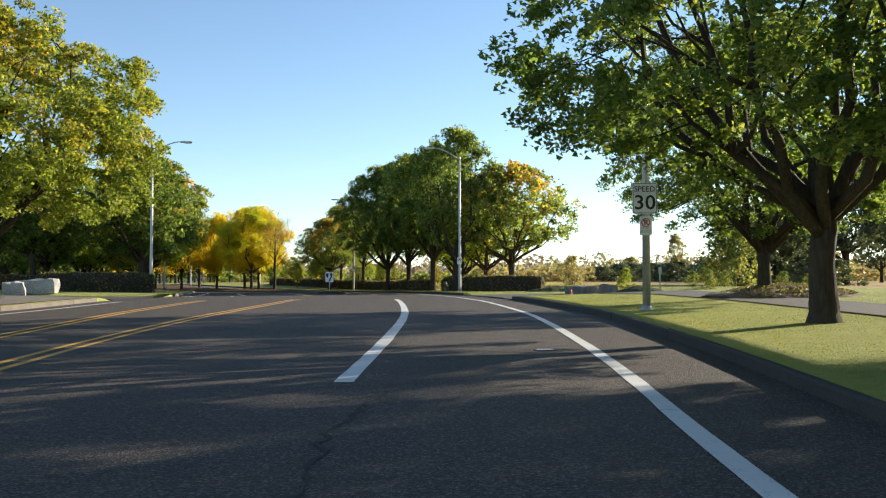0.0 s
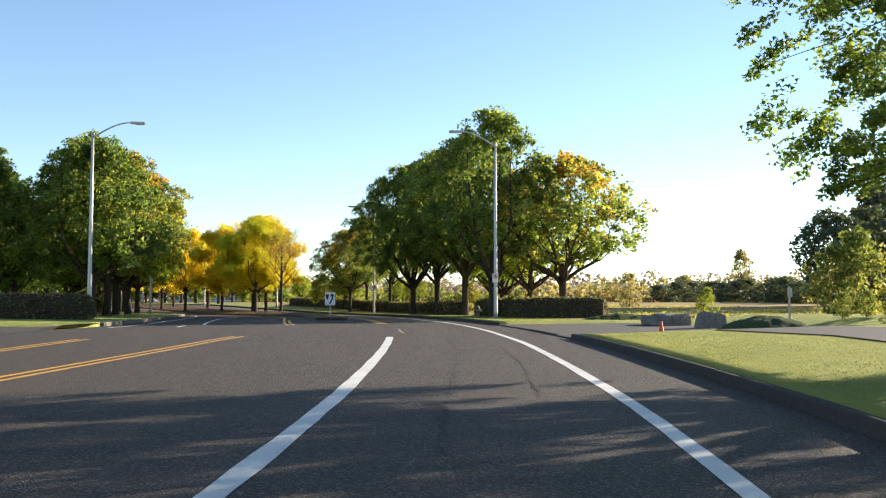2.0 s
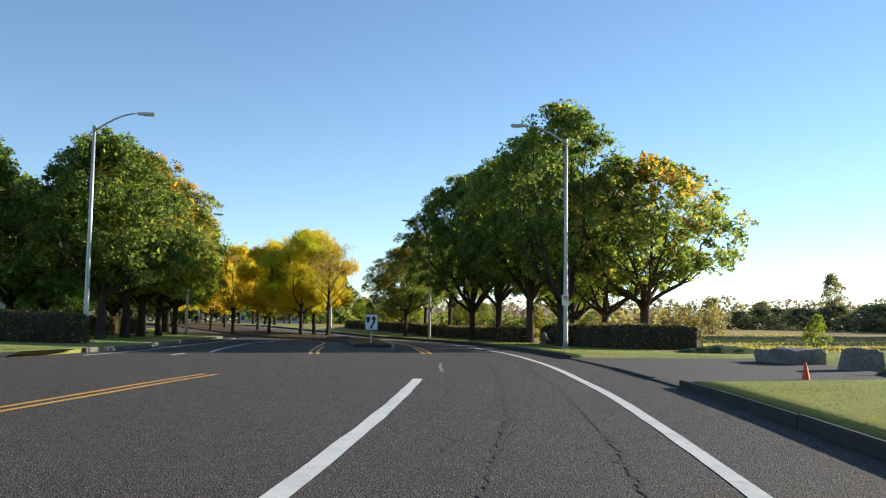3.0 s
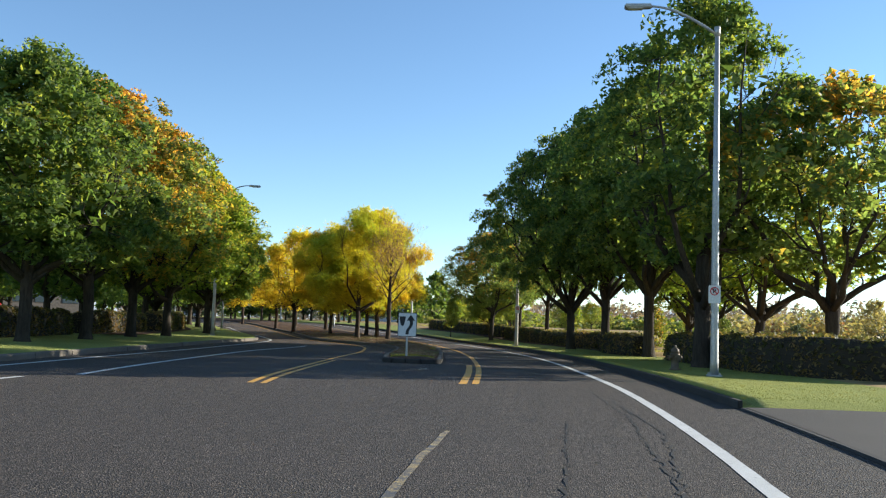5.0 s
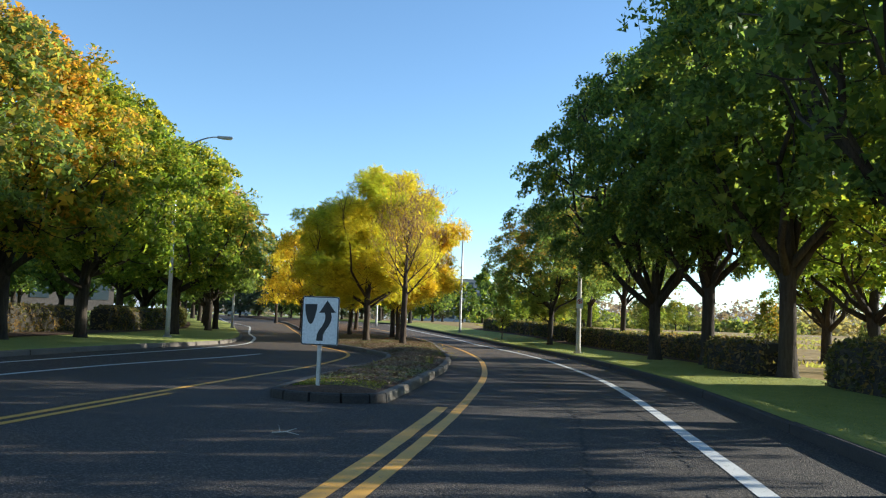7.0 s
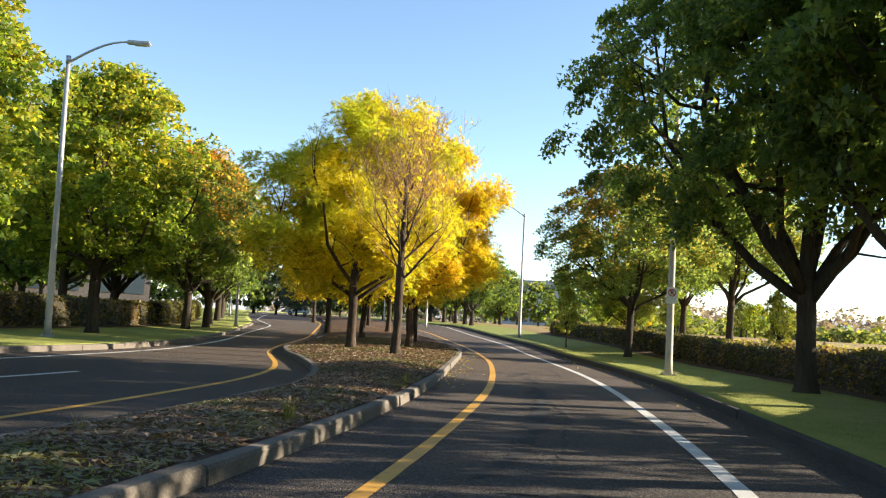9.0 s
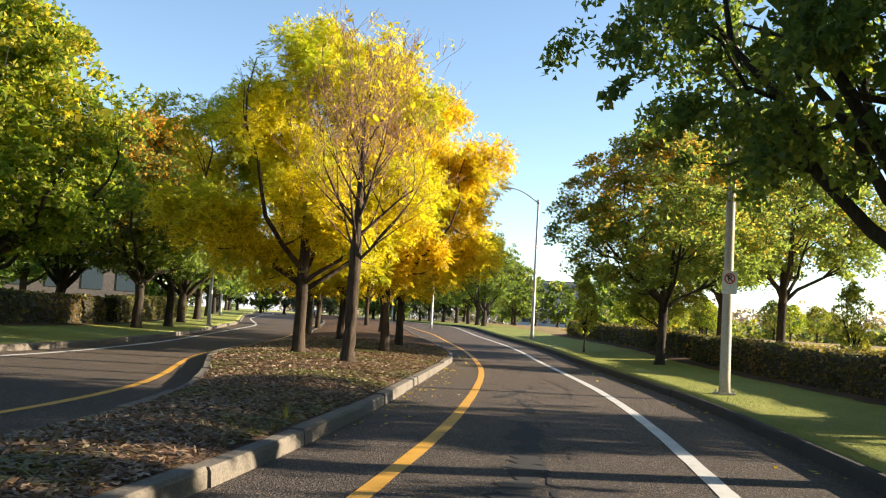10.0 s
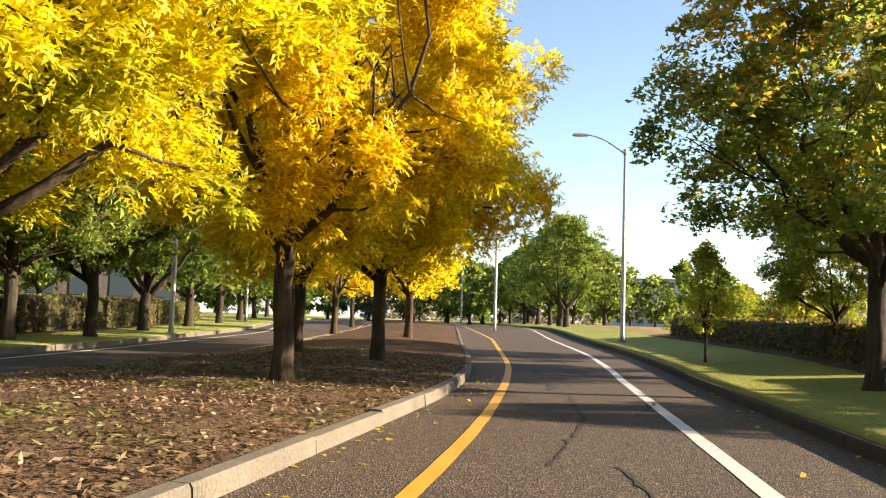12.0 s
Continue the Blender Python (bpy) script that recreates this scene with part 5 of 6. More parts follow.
def marker(x, y, tall, label, mat=WEATHERED):
    t = thing("marker_post", label, "post", (x, y, land(x, y) - 0.03))
    part("post", bm_mesh("post", box(0.06, 0.06, tall, bevel=0.008), mat), t)
    part("plate", bm_mesh("plate", box(0.16, 0.02, 0.3, (0, -0.056, tall - 0.34), 0.004), SIGN_BACK), t)


marker(11.9, 42.5, 1.25, "weathered marker post by the field path")
marker(-21.5, 38.5, 1.9, "pale marker post at the side drive", SIGN_BACK)


def bed(name, x, y, w, d, h, turn, label, mat=SOIL):
    """A low planted mound."""
    bm = bmesh.new()
    bmesh.ops.create_grid(bm, x_segments=40, y_segments=40, size=0.5)
    ob = new(name)
    for v in bm.verts:
        r = math.hypot(v.co.x, v.co.y) * 2
        v.co.z = h * max(-0.15, (1 - r**2)) + 0.06 * noise.noise((v.co.x * 9, v.co.y * 9, x)) + 0.035 * noise.noise((v.co.x * 26, v.co.y * 26, y))
        v.co.x, v.co.y = v.co.x * w, v.co.y * d
    bpy.data.objects.remove(ob)
    ob = new(name, bm_mesh(name, bm, mat, True))
    ob.matrix_basis = pose(x, y, land(x, y) - 0.02, 0, 0, turn)
    return tagged(ob, label, "planting bed", "", "structure")


bed("planting_bed", 11.4, 25.0, 4.2, 6.0, 0.35, 10, "brown soil mound under a maple")
bed("planting_bed", 10.4, 40.0, 2.9, 5.4, 0.6, 8, "low dark planted mound beside the path", GROUNDCOVER)
bed("planting_bed", 13.5, 15.0, 3.0, 9.0, 0.3, 5, "brown soil bed along the path")
bed("planting_bed", 8.2, 55.0, 3.6, 2.6, 0.28, 0, "low dark groundcover mound by the drive", GROUNDCOVER)
# small shrubs along the field path
for k, (x, y, s) in enumerate([(13.2, 41.4, 0.27), (13.9, 41.2, 0.29), (14.6, 40.8, 0.26), (15.1, 34.6, 0.23), (15.6, 33.2, 0.2), (15.0, 20.5, 0.24), (16.5, 18.0, 0.3), (13.2, 17.0, 0.28), (12.5, 36.2, 0.24)]):
    plant_tree("shrub", x, y, land(x, y), s, 40 * k, LEAF_SHRUB, name="shrub", label="small rounded green shrub beside the path", category="shrub", group="path shrubs")
for k, (x, y, s, leaf, label) in enumerate([(23.6, 66.5, 1.45, LEAF_SHRUB, "tall yellow-green shrub on the field edge"), (22.1, 66.0, 1.2, LEAF_SHRUB, "tall yellow-green shrub on the field edge"),
                                            (15.9, 70.4, 0.5, LEAF_LIME, "slender yellow shrub on the field"), (18.9, 120.0, 1.15, LEAF_FAR, "slender shrub on the field, paled by painted haze"),
                                            (5.0, 96.0, 0.6, LEAF_SHRUB, "small shrub on the field"), (9.0, 93.0, 0.5, LEAF_DARK, "small dark shrub on the field"), (0.5, 99.0, 0.8, LEAF_RUST, "rusty shrub behind the hedge")]):
    plant_tree("shrub", x, y, land(x, y) - 0.4 * s, s, 55 * k, leaf, name="shrub", label=label, category="shrub", group="field shrubs", tall=1.25)
for k, (x, y, s) in enumerate([(32, 172, 1.35), (36, 176, 1.6), (40, 182, 1.7), (44, 188, 1.75), (48, 194, 1.8), (52, 200, 1.7), (57, 204, 1.8), (58, 190, 1.9), (62, 178, 2.0), (60, 164, 1.9), (58, 150, 1.9), (56, 138, 1.8), (52, 128, 1.7),
                               (50, 118, 1.6), (47, 110, 1.5), (46, 102, 1.4), (44, 162, 1.7), (48, 157, 1.8), (52, 166, 1.8), (54, 158, 1.9), (47, 150, 1.7), (51, 146, 1.7), (40, 166, 1.5)]):
    plant_tree("shrub", x, y, land(x, y) - 0.75 * s, s * 1.75, 30 * k, LEAF_DARK, name="shrub", label="dark green thicket shrub on the field", category="shrub", group="field thicket", tall=0.55)
for k, (key, x, y, s, leaf) in enumerate([("far_a", 41, 116, 1.2, LEAF_DARK), ("far_b", 46, 120, 1.25, LEAF_DARK), ("conifer", 50, 126, 1.5, LEAF_DARK), ("far_a", 52, 112, 2.0, LEAF_DARK), ("far_b", 54, 100, 1.6, LEAF_DARK), ("far_a", 58, 92, 1.0, LEAF_DARK),
                                          ("conifer", 62, 150, 1.0, LEAF_DARK), ("conifer", 66, 166, 1.1, LEAF_DARK), ("far_a", 70, 140, 1.1, LEAF_DARK), ("far_a", 75, 350, 1.1, LEAF_FAR), ("sapling", 45, 167, 2.1, LEAF_FAR), ("far_b", 60, 40, 0.8, LEAF_DARK), ("far_a", 66, 60, 0.9, LEAF_DARK)]):
    plant_tree(key, x, y, land(x, y), s, 61 * k, leaf, name="field_tree", label="dark grey-green tree at the field edge", group="field trees")
for x, y, s in ((-16.5, 111.7, 0.74), (-15.3, 119.4, 0.7), (-5.5, 102.5, 0.66)):
    plant_tree("sapling", x, y, land(x, y), s, x * 9, LEAF_YOUNG, name="sapling", label="young lime green tree with bare top twigs beside the hedge", group="verge saplings", tall=1.05)
for k, (key, x, y, s) in enumerate([("maple_c", -41.0, 160.0, 0.95), ("far_a", -45.0, 168.0, 1.1), ("far_b", -50.0, 177.0, 1.1), ("far_a", -56.0, 187.0, 1.1), ("far_b", -63.0, 198.0, 1.1), ("far_a", -42.0, 172.0, 0.8), ("far_b", -72.0, 212.0, 1.1),
                                    ("far_a", -82.0, 222.0, 1.1), ("far_b", -95.0, 232.0, 1.1), ("far_a", -108.0, 228.0, 1.2), ("far_b", -118.0, 218.0, 1.2)]):
    plant_tree(key, x, y, land(x, y), s, 71 * k, LEAF_GREEN, label="green maple beside the far bend of the road", group="far bend maples")
rb = random.Random(18)
for k in range(34):
    y = rb.uniform(85, 260)
    x = float(kerb_l(y)) - rb.uniform(26, 75)
    plant_tree(rb.choice(["dist_a", "dist_b"]), x, y, land(x, y), rb.uniform(0.85, 1.1), rb.uniform(0, 360), rb.choice([LEAF_GREEN, LEAF_GREEN, LEAF_TURNING]), name="park_tree",
               label="dark green tree in the park beyond the hedge", group="park trees")
for k in range(40):
    a = radians(-14 - 52 * k / 39)
    d = rb.uniform(150, 185)
    x, y = -5 + d * math.sin(a), 62 + d * math.cos(a)
    plant_tree(rb.choice(["dist_a", "dist_b"]), x, y, land(x, y), rb.uniform(0.9, 1.2), rb.uniform(0, 360), rb.choice([LEAF_GREEN, LEAF_GREEN, LEAF_DARK]), name="park_tree",
               label="dark green tree in the park beyond the hedge", group="park trees")
for k in range(18):
    a = radians(-20 - 34 * k / 17)
    d = rb.uniform(190, 215)
    x, y = -5 + d * math.sin(a), 62 + d * math.cos(a)
    plant_tree("shrub", x, y, land(x, y), rb.uniform(1.5, 2.2), rb.uniform(0, 360), rb.choice([LEAF_GREEN, LEAF_DARK]), name="shrub", label="tall dark shrub at the back of the park", category="shrub", group="park shrubs")
rm = random.Random(8)
for k in range(16):
    x, y = rm.uniform(-40, -8), rm.uniform(185, 215)
    plant_tree(rm.choice(["far_a", "far_b"]), x, y, land(x, y), rm.uniform(0.42, 0.6), rm.uniform(0, 360), rm.choice([LEAF_LIME, LEAF_AMBER, LEAF_SHRUB, LEAF_TURNING, LEAF_SHRUB]),
               name="field_tree", label="small autumn tree beyond the field", group="field trees")



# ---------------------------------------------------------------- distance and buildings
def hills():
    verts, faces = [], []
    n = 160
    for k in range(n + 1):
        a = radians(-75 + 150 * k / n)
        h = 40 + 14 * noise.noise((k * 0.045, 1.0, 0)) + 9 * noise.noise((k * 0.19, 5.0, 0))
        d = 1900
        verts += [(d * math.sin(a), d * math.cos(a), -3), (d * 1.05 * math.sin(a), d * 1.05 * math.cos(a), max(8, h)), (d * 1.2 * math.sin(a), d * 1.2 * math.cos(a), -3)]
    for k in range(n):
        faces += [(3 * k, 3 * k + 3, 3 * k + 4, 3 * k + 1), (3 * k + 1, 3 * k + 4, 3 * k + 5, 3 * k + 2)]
    return tagged(new("backdrop", mesh_of("backdrop", verts, faces, HILL, None, True)), "blue wooded hills on the horizon, paled by painted haze", "hills", "", "structure")


hills()


def tree_belt(name, seed, count, a0, a1, near, far, low, high, leaf, mat, label):
    """A ragged belt of crowns standing close together beyond the field."""
    r = np.random.default_rng(seed)
    at = []
    for k in range(count):
        a = radians(a0 + (a1 - a0) * (k + r.random()) / count)
        d = r.uniform(near, far)
        x, y = d * math.sin(a), 60 + d * math.cos(a)
        tall = r.uniform(low, high)
        wide = tall * r.uniform(0.45, 0.75)
        n = 84
        h = r.random(n)
        w = wide * np.sqrt(np.clip(1 - (1.6 * h - 0.6) ** 2, 0, 1)) * np.sqrt(r.random(n))
        g = r.uniform(0, 6.28, n)
        at.append(np.stack([x + w * np.cos(g), y + w * np.sin(g), 0.1 + h * tall], 1))
    return tagged(new(name, quads_mesh(name, leaf_quads(np.concatenate(at), leaf, r, 1.3, 0.0, corners=3), mat)), label, "woods", "", "stuff")


tree_belt("far_woods", 77, 420, -34, 66, 430, 560, 10, 19, 1.9, HAZE_WOODS, "grey-green woods along the horizon with haze in their leaf colour")
tree_belt("far_thicket", 78, 100, -17, 3, 190, 260, 2.2, 4.5, 1.0, LEAF_SHRUB, "low yellow-green thicket beyond the field")
tree_belt("far_thicket", 79, 60, -17, 2, 200, 280, 2.5, 5.5, 1.0, LEAF_LIME, "low lime and orange thicket beyond the field")
tree_belt("far_thicket", 80, 260, 1, 60, 250, 350, 4.0, 8.5, 1.2, LEAF_FAR, "olive thicket beyond the dry field, paled by painted haze")
tree_belt("far_thicket", 81, 130, 4, 40, 240, 320, 3.0, 6.0, 1.1, LEAF_RED, "dull red autumn thicket beyond the dry field")


def building(x, y, w, d, h, turn, wall, label, floors, bays, trim=None):
    t = thing("office_building", label, "building", (x, y, land(x, y) - 0.1), turn)
    part("wall", bm_mesh("wall", box(w, d, h, bevel=0.05), wall), t)
    part("roof", bm_mesh("roof", box(w + 0.5, d + 0.5, 0.5, (0, 0, h), 0.05), trim or ROOF), t)
    pane = bm_mesh("window", box(w / bays * 0.62, 0.12, h / floors * 0.5, bevel=0.02), GLASS)
    for f in range(floors):
        for b in range(bays):
            for side in (-1, 1):
                part("window", pane, t, "", pose(w * ((b + 0.5) / bays - 0.5), side * (d / 2 + 0.02), h * (f + 0.3) / floors))
    return t


building(-139, 480, 34, 26, 20, 18, WALL, "long pale flat-roofed building beyond the woods", 4, 8)
building(-23, 360, 11, 10, 7, 0, WALL, "white three storey building beyond the field", 3, 4)
building(-98, 146, 34, 14, 5.5, 52, BRICK_WALL, "low brown office building with blue trim behind trees", 1, 9, BLUE_TRIM)
building(-86, 98, 30, 12, 5.0, 62, BRICK_WALL, "low brown office building behind trees", 1, 8, BLUE_TRIM)


def parked_car(x, y, turn, paint, label):
    t = thing("parked_car", label, "car", (x, y, land(x, y)), turn, "parked cars")
    side = [(-2.1, 0.35), (-2.15, 0.7), (-1.95, 0.88), (-1.3, 0.95), (-0.7, 1.4), (0.7, 1.43), (1.4, 1.0), (2.0, 0.92), (2.15, 0.65), (2.1, 0.35)]
    verts = [(x, s * (0.86 - 0.16 * (z > 1.1)), z) for s in (-1, 1) for x, z in side]
    n = len(side)
    faces = [tuple(range(n))[::-1], tuple(range(n, 2 * n))] + [(k, (k + 1) % n, (k + 1) % n + n, k + n) for k in range(n)]
    part("body", mesh_of("body", verts, faces, paint), t)
    part("cabin_glass", mesh_of("cabin_glass", *joined([([(x, s * 0.865 - s * 0.12 * (z > 1.2), z) for x, z in ((-1.05, 1.0), (-0.62, 1.34), (0.62, 1.36), (1.15, 1.0))], [(0, 1, 2, 3)]) for s in (-1, 1)]), GLASS), t)
    for wx in (-1.3, 1.3):
        for s in (-1, 1):
            wheel = part("wheel", mesh_of("wheel", *tube([(0, -0.1, 0), (0, 0.1, 0)], [0.32, 0.32], 16), RUBBER), t, "", pose(wx, s * 0.78, 0.32))
            part("rim", mesh_of("rim", *tube([(0, -0.11, 0), (0, 0.11, 0)], [0.19, 0.19], 12), SIGN_BACK), wheel)


parked_car(-52.0, 97.0, 60, CAR_RED, "red parked car behind the far hedge")
parked_car(-55.5, 103.0, 60, CAR_RED, "red parked car behind the far hedge")
parked_car(-50.0, 90.0, 60, CAR_WHITE, "white parked car behind the far hedge")
parked_car(-92.0, 205.0, 30, CAR_WHITE, "white car far down the road")

# ---------------------------------------------------------------- ground cover
rg = np.random.default_rng(77)


def scatter_blades(n, pick, size, name, label, mat, long=2.6, droop=-1.2, height=None, lie=1.0):
    at = []
    for _ in range(n):
        x, y = pick()
        z = height(x, y) if height else land(x, y)
        at.append((x, y, z + size * 0.5))
    q = leaf_quads(np.array(at), size, rg, long, droop, flat=lie, corners=3 if mat is BLADES else 4)
    return tagged(new(name, quads_mesh(name, q, mat)), label, "grass" if mat in (BLADES, DRY_BLADES) else "litter", "", "stuff")


def verge_right():
    y = rg.uniform(2, 36) if rg.random() < 0.5 else rg.uniform(51, 112)
    return float(kerb_r(y)) + 0.17 + rg.random() ** 1.6 * 4.2, y


def on_median():
    y = 64.5 + 43 * rg.random() ** 0.75
    l, r = float(median_l(y)) + 0.2, float(median_r(y)) - 0.2
    return l + (r - l) * rg.random(), y


scatter_blades(64000, verge_right, 0.013, "grass", "short mown green grass along the kerb", BLADES)
scatter_blades(52000, on_median, 0.03, "leaf_litter", "dry tan leaves and bark chips on the median", LITTER, 3.4, 0.0, lambda x, y: median_z(x, y) - 0.004, 0.3)


def weed_patch():
    y = rg.choice([63.6, 65.0, 66.5, 68.5, 70.5, 73.0, 75.5]) + rg.normal() * 1.2
    y = max(63.2, y)
    l, r = float(median_l(y)) + 0.25, float(median_r(y)) - 0.25
    return l + (r - l) * rg.random(), y


scatter_blades(9000, weed_patch, 0.019, "weeds", "low green weeds and dry stalks in the median", BLADES, 2.6, -0.9, lambda x, y: median_z(x, y) - 0.01)


def on_mound():
    """A spot on the soil mound or beds by the path."""
    x0, y0, w, d = ((11.4, 25.0, 4.0, 5.8), (13.5, 15.0, 2.8, 8.6))[int(rg.random() < 0.4)]
    a, q = rg.random() * 6.283, math.sqrt(rg.random()) * 0.5
    return x0 + w * q * math.cos(a), y0 + d * q * math.sin(a)


def mound_z(x, y):
    best = 0.0
    for x0, y0, w, d, h in ((11.4, 25.0, 4.2, 6.0, 0.35), (13.5, 15.0, 3.0, 9.0, 0.3)):
        best = max(best, h * (1 - 4 * (((x - x0) / w) ** 2 + ((y - y0) / d) ** 2)))
    return land(x, y) + best + 0.01


scatter_blades(5000, on_mound, 0.045, "leaf_litter", "dry leaves and bark chips on the soil mound", LITTER, 1.8, 0.0, mound_z, 0.4)
scatter_blades(1500, on_mound, 0.05, "weeds", "small weeds on the soil mound", BLADES, 2.2, -0.9, mound_z)


# ---------------------------------------------------------------- cracks and road wear
def crack(points, width, seed, label="dark wandering crack in the asphalt"):
    """A wandering dark crack with uneven width, or a frayed worn band, on the road."""
    r = random.Random(seed)
    run = []
    for (x0, y0), (x1, y1) in zip(points, points[1:]):
        n = max(3, int(math.hypot(x1 - x0, y1 - y0) / 0.12))
        run += [(x0 + (x1 - x0) * k / n + r.gauss(0, 0.025), y0 + (y1 - y0) * k / n + r.gauss(0, 0.02)) for k in range(n)]
    verts = []
    for k, (x, y) in enumerate(run):
        x2, y2 = run[min(k + 1, len(run) - 1)]
        x1, y1 = run[max(k - 1, 0)]
        n = math.hypot(x2 - x1, y2 - y1) or 1
        w = width * r.uniform(0.15, 1.0)
        sx, sy = (y2 - y1) / n * w, -(x2 - x1) / n * w
        verts += [(x - sx, y - sy, float(road_z(y)) + 0.006), (x + sx, y + sy, float(road_z(y)) + 0.006)]
    return tagged(new("road_crack", mesh_of("road_crack", verts, [(2 * k, 2 * k + 1, 2 * k + 3, 2 * k + 2) for k in range(len(run) - 1)], TAR)), label, "crack", "", "structure")


crack([(0.15, -2), (0.1, 1.5), (0.05, 3.2), (0.35, 5.4)], 0.028, 1)
crack([(1.3, 18), (1.2, 24), (1.15, 30), (0.8, 36), (0.3, 42), (-0.2, 47)], 0.02, 2)
crack([(2.3, 22), (2.3, 28), (1.8, 36), (1.0, 44), (0.6, 48), (-0.3, 53)], 0.022, 3)
crack([(1.3, 40), (1.1, 46), (0.2, 51)], 0.022, 4)
for k, (x0, y0, x1, y1) in enumerate([(-1.5, 56, -4.6, 69), (-1.0, 58.5, -3.5, 68), (-5.6, 73, -8.6, 82), (-6.6, 76.0, -7.2, 78), (-9.9, 88, -12.6, 94), (-10.3, 86.5, -11.2, 88.8), (-13.0, 93.5, -16.0, 101), (-14.0, 99, -15.5, 103)]):
    crack([(x0, y0), ((x0 + x1) / 2 + 0.3, (y0 + y1) / 2), (x1, y1)], 0.03, 10 + k)

rc = random.Random(31)
for k in range(34):
    y = rc.uniform(64, 100)
    x = float(edge_r(y)) * 0.52 + float(yellow_r(y)) * 0.48 + rc.gauss(0, 0.35)
    s = float(edge_r(y + 1) - edge_r(y - 1)) / 2
    ln = rc.uniform(0.3, 1.3)
    if rc.random() < 0.4:
        crack([(x - 0.3, y), (x, y + 0.06), (x + rc.uniform(0.1, 0.4), y - 0.05)], 0.018, 200 + k)
    else:
        crack([(x, y), (x + s * ln / 2 + rc.uniform(-0.1, 0.1), y + ln / 2), (x + s * ln, y + ln)], 0.022, 200 + k)
for k in range(22):
    y = rc.uniform(26, 56)
    x = float(edge_r(y)) - rc.choice([0.5, 1.0, 2.1, 2.6]) + rc.gauss(0, 0.2)
    ln = rc.uniform(0.5, 2.2)
    crack([(x, y), (x + rc.uniform(-0.15, 0.1), y + ln / 2), (x - 0.08 * ln, y + ln)], 0.013, 300 + k)

WORN = "dark frayed worn band in the lane"
for k, (a, b, w) in enumerate([((-5.9, 71.6), (-6.5, 75.0), 0.12), ((-6.5, 75.0), (-8.9, 82.9), 0.2), ((-8.6, 81.4), (-9.2, 83.4), 0.16), ((-10.95, 86.8), (-11.3, 89.3), 0.13), ((-11.1, 88.9), (-11.7, 89.2), 0.09), ((-9.5, 84.6), (-10.6, 87.0), 0.1),
                               ((-16.6, 101.6), (-17.4, 103.4), 0.12), ((-18.6, 105.6), (-19.9, 107.8), 0.12)]):
    crack([a, ((a[0] + b[0]) / 2 + 0.08, (a[1] + b[1]) / 2), b], w, 400 + k, WORN)

cover = thing("valve_cover", "small round iron valve cover set in the road", "manhole cover", (2.33, 9.7, float(road_z(9.7)) + 0.002))
part("ring", mesh_of("ring", *lathe([(0.17, 0.0), (0.17, 0.006), (0.13, 0.006), (0.13, 0.0)], 24), PATCH), cover)
part("lid", mesh_of("lid", *lathe([(0.125, 0.0), (0.125, 0.005), (0.03, 0.007)], 24), SIGN_BACK), cover)
# fallen leaves in the gutters
at = []
for k in range(140):
    y = 80 + 24 * rc.random()
    side = rc.random()
    x = float(median_r(y)) + abs(rc.gauss(0, 0.35)) + 0.05 if side < 0.7 else float(kerb_r(y)) - abs(rc.gauss(0, 0.3)) - 0.05
    at.append((x, y, float(road_z(y)) + 0.012))
tagged(new("fallen_leaf", quads_mesh("fallen_leaf", leaf_quads(np.array(at), 0.05, rg, 1.5, 0, flat=0.2), LEAF_AMBER)), "yellow leaves fallen along the gutter", "fallen leaves", "", "stuff")
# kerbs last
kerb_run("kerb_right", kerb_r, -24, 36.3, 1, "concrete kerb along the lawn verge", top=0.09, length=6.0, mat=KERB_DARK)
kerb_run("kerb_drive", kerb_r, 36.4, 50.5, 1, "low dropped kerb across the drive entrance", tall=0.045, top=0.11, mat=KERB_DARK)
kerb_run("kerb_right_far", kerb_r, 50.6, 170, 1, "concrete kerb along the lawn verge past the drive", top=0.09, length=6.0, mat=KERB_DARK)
kerb_run("kerb_left", kerb_l, -10, 34, -1, "concrete kerb along the far verge", mat=KERB_WORN)
kerb_run("kerb_left_far", kerb_l, 48.4, 170, -1, "concrete kerb along the far verge past the side drive", mat=KERB_WORN)
kerb_run("kerb_median", median_r, 62.9, 150, -1, "chipped concrete kerb of the median")
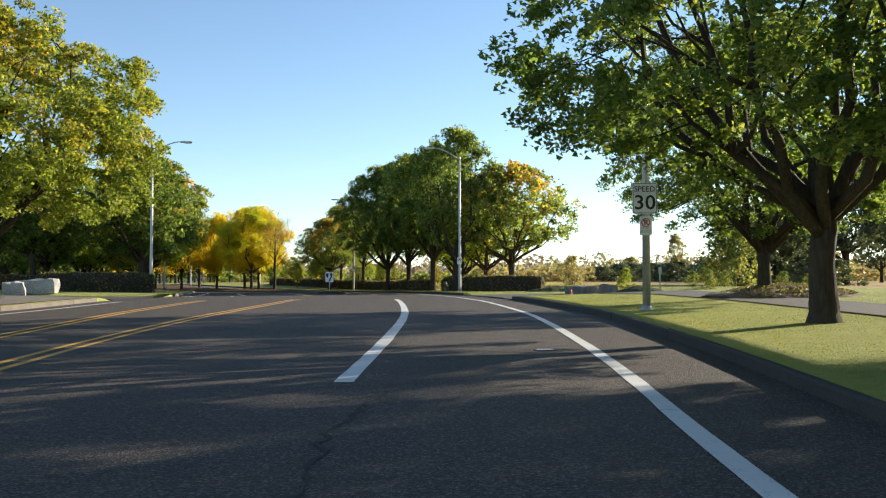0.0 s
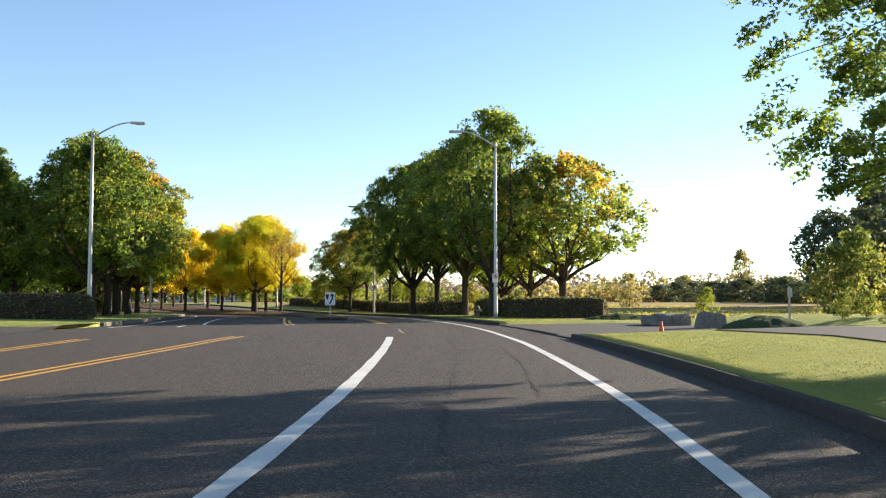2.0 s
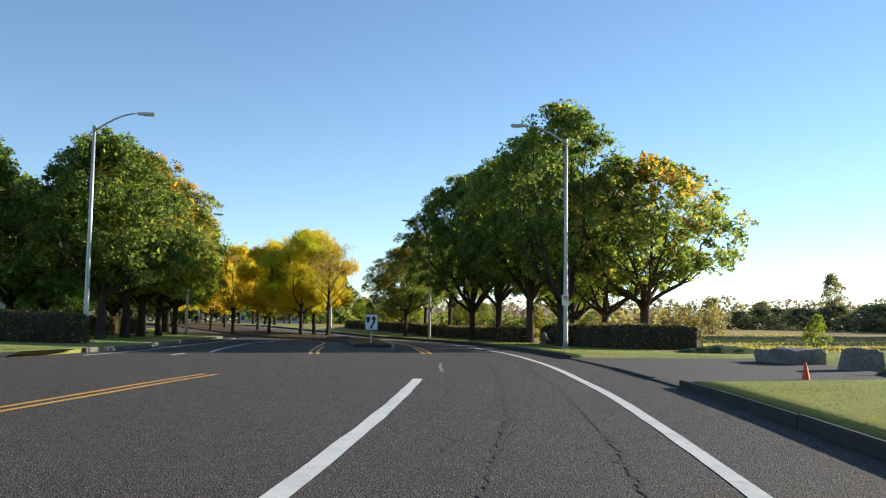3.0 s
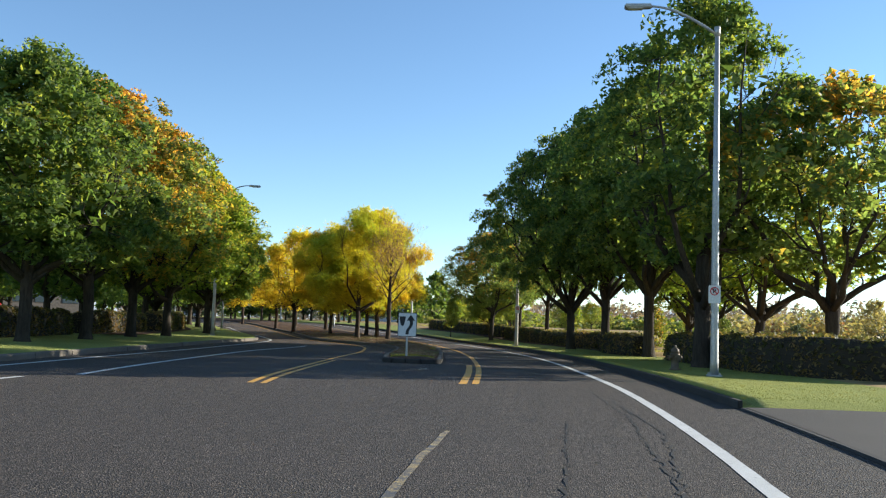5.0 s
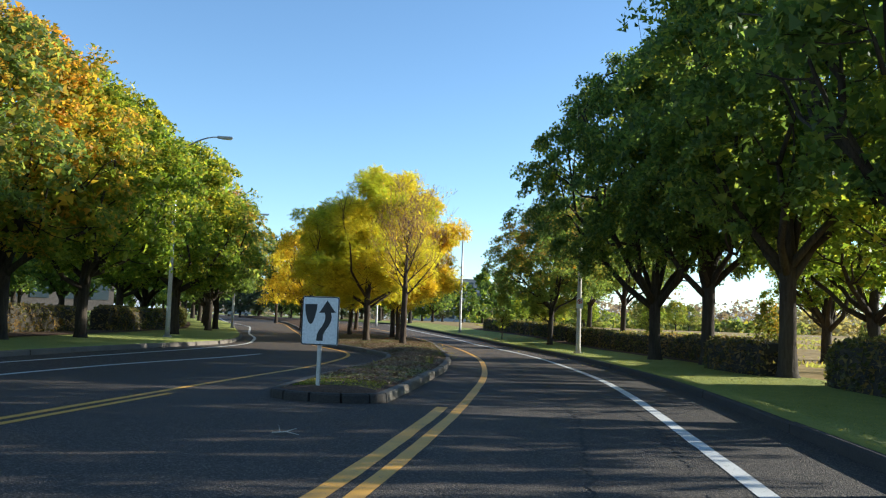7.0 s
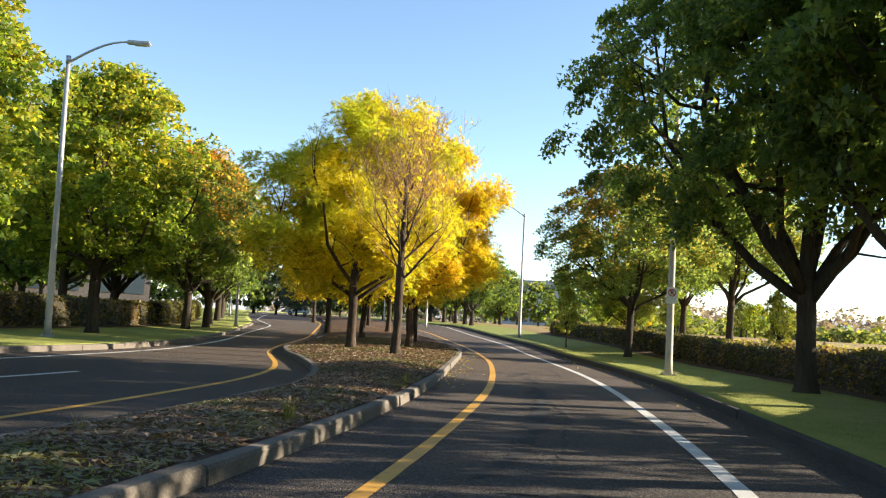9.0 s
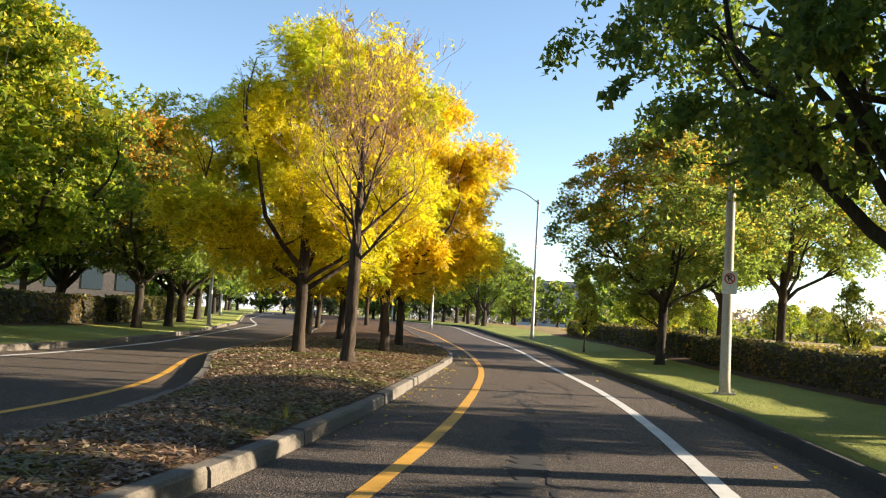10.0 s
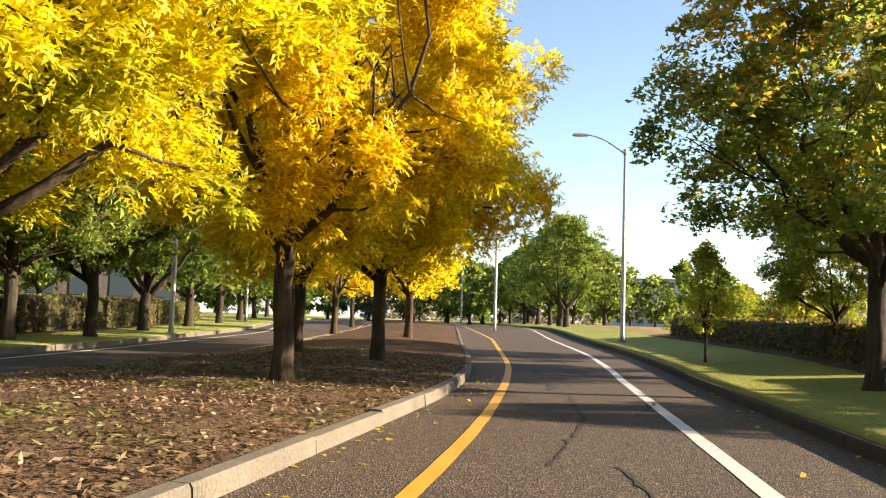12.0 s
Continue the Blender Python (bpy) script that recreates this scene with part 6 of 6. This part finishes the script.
kerb_run("kerb_median_far", median_l, 62.9, 150, 1, "chipped concrete kerb of the median")


# a pale broken twig lying on the road
twig_at = Vector((-5.2, 58.5, float(road_z(58.5)) + 0.012))
debris = thing("broken_twig", "small pale broken twig lying on the asphalt", "twig", twig_at)
part("stem", mesh_of("stem", *joined([tube([(-0.12, 0.0, 0.004), (0.02, 0.03, 0.02), (0.2, -0.02, 0.006)], [0.008, 0.007, 0.003], 5), tube([(0.02, 0.03, 0.02), (0.1, 0.12, 0.05)], [0.006, 0.002], 5),
                                      tube([(-0.04, 0.02, 0.012), (-0.1, 0.1, 0.07)], [0.006, 0.002], 5)]), WEATHERED), debris)


def on_field():
    """A spot on the dry meadow, in loose clumps."""
    while True:
        y = rg.uniform(56, 150)
        x = float(kerb_r(y)) + 8 + rg.random() ** 1.4 * 44
        if noise.noise((x * 0.22, y * 0.13, 2.0)) + rg.normal() * 0.25 > 0.0:
            return x, y


scatter_blades(16000, on_field, 0.075, "dry_grass", "tall tawny dry grass on the open meadow", DRY_BLADES, 3.2, -1.2)


def dry_tuft(x, y, count, tall):
    """A tuft of dry bent grass stalks."""
    r = random.Random(int(x * 100))
    stalks = []
    for _ in range(count):
        a, o = r.uniform(0, 6.28), r.uniform(0.1, 0.55)
        h, q = tall * r.uniform(0.5, 1.0), r.uniform(0, 0.05)
        p = Vector((math.cos(a) * q, math.sin(a) * q, -0.02))
        stalks.append(tube([p, p + Vector((math.cos(a) * o * h * 0.3, math.sin(a) * o * h * 0.3, h * 0.6)), p + Vector((math.cos(a) * o * h, math.sin(a) * o * h, h))], [0.005, 0.0035, 0.0015], 3, False))
    t = thing("grass_tuft", "dry straw-coloured grass tuft growing behind the median kerb", "grass", (x, y, median_z(x, y)), 0, "dry tufts")
    part("stalk", mesh_of("stalk", *joined(stalks), DRY_BLADES), t)


for x, y, n, tall in ((-8.35, 72.6, 26, 0.3), (-8.55, 72.9, 14, 0.2), (-10.4, 79.6, 14, 0.2), (-9.0, 70.4, 12, 0.16)):
    dry_tuft(x, y, n, tall)
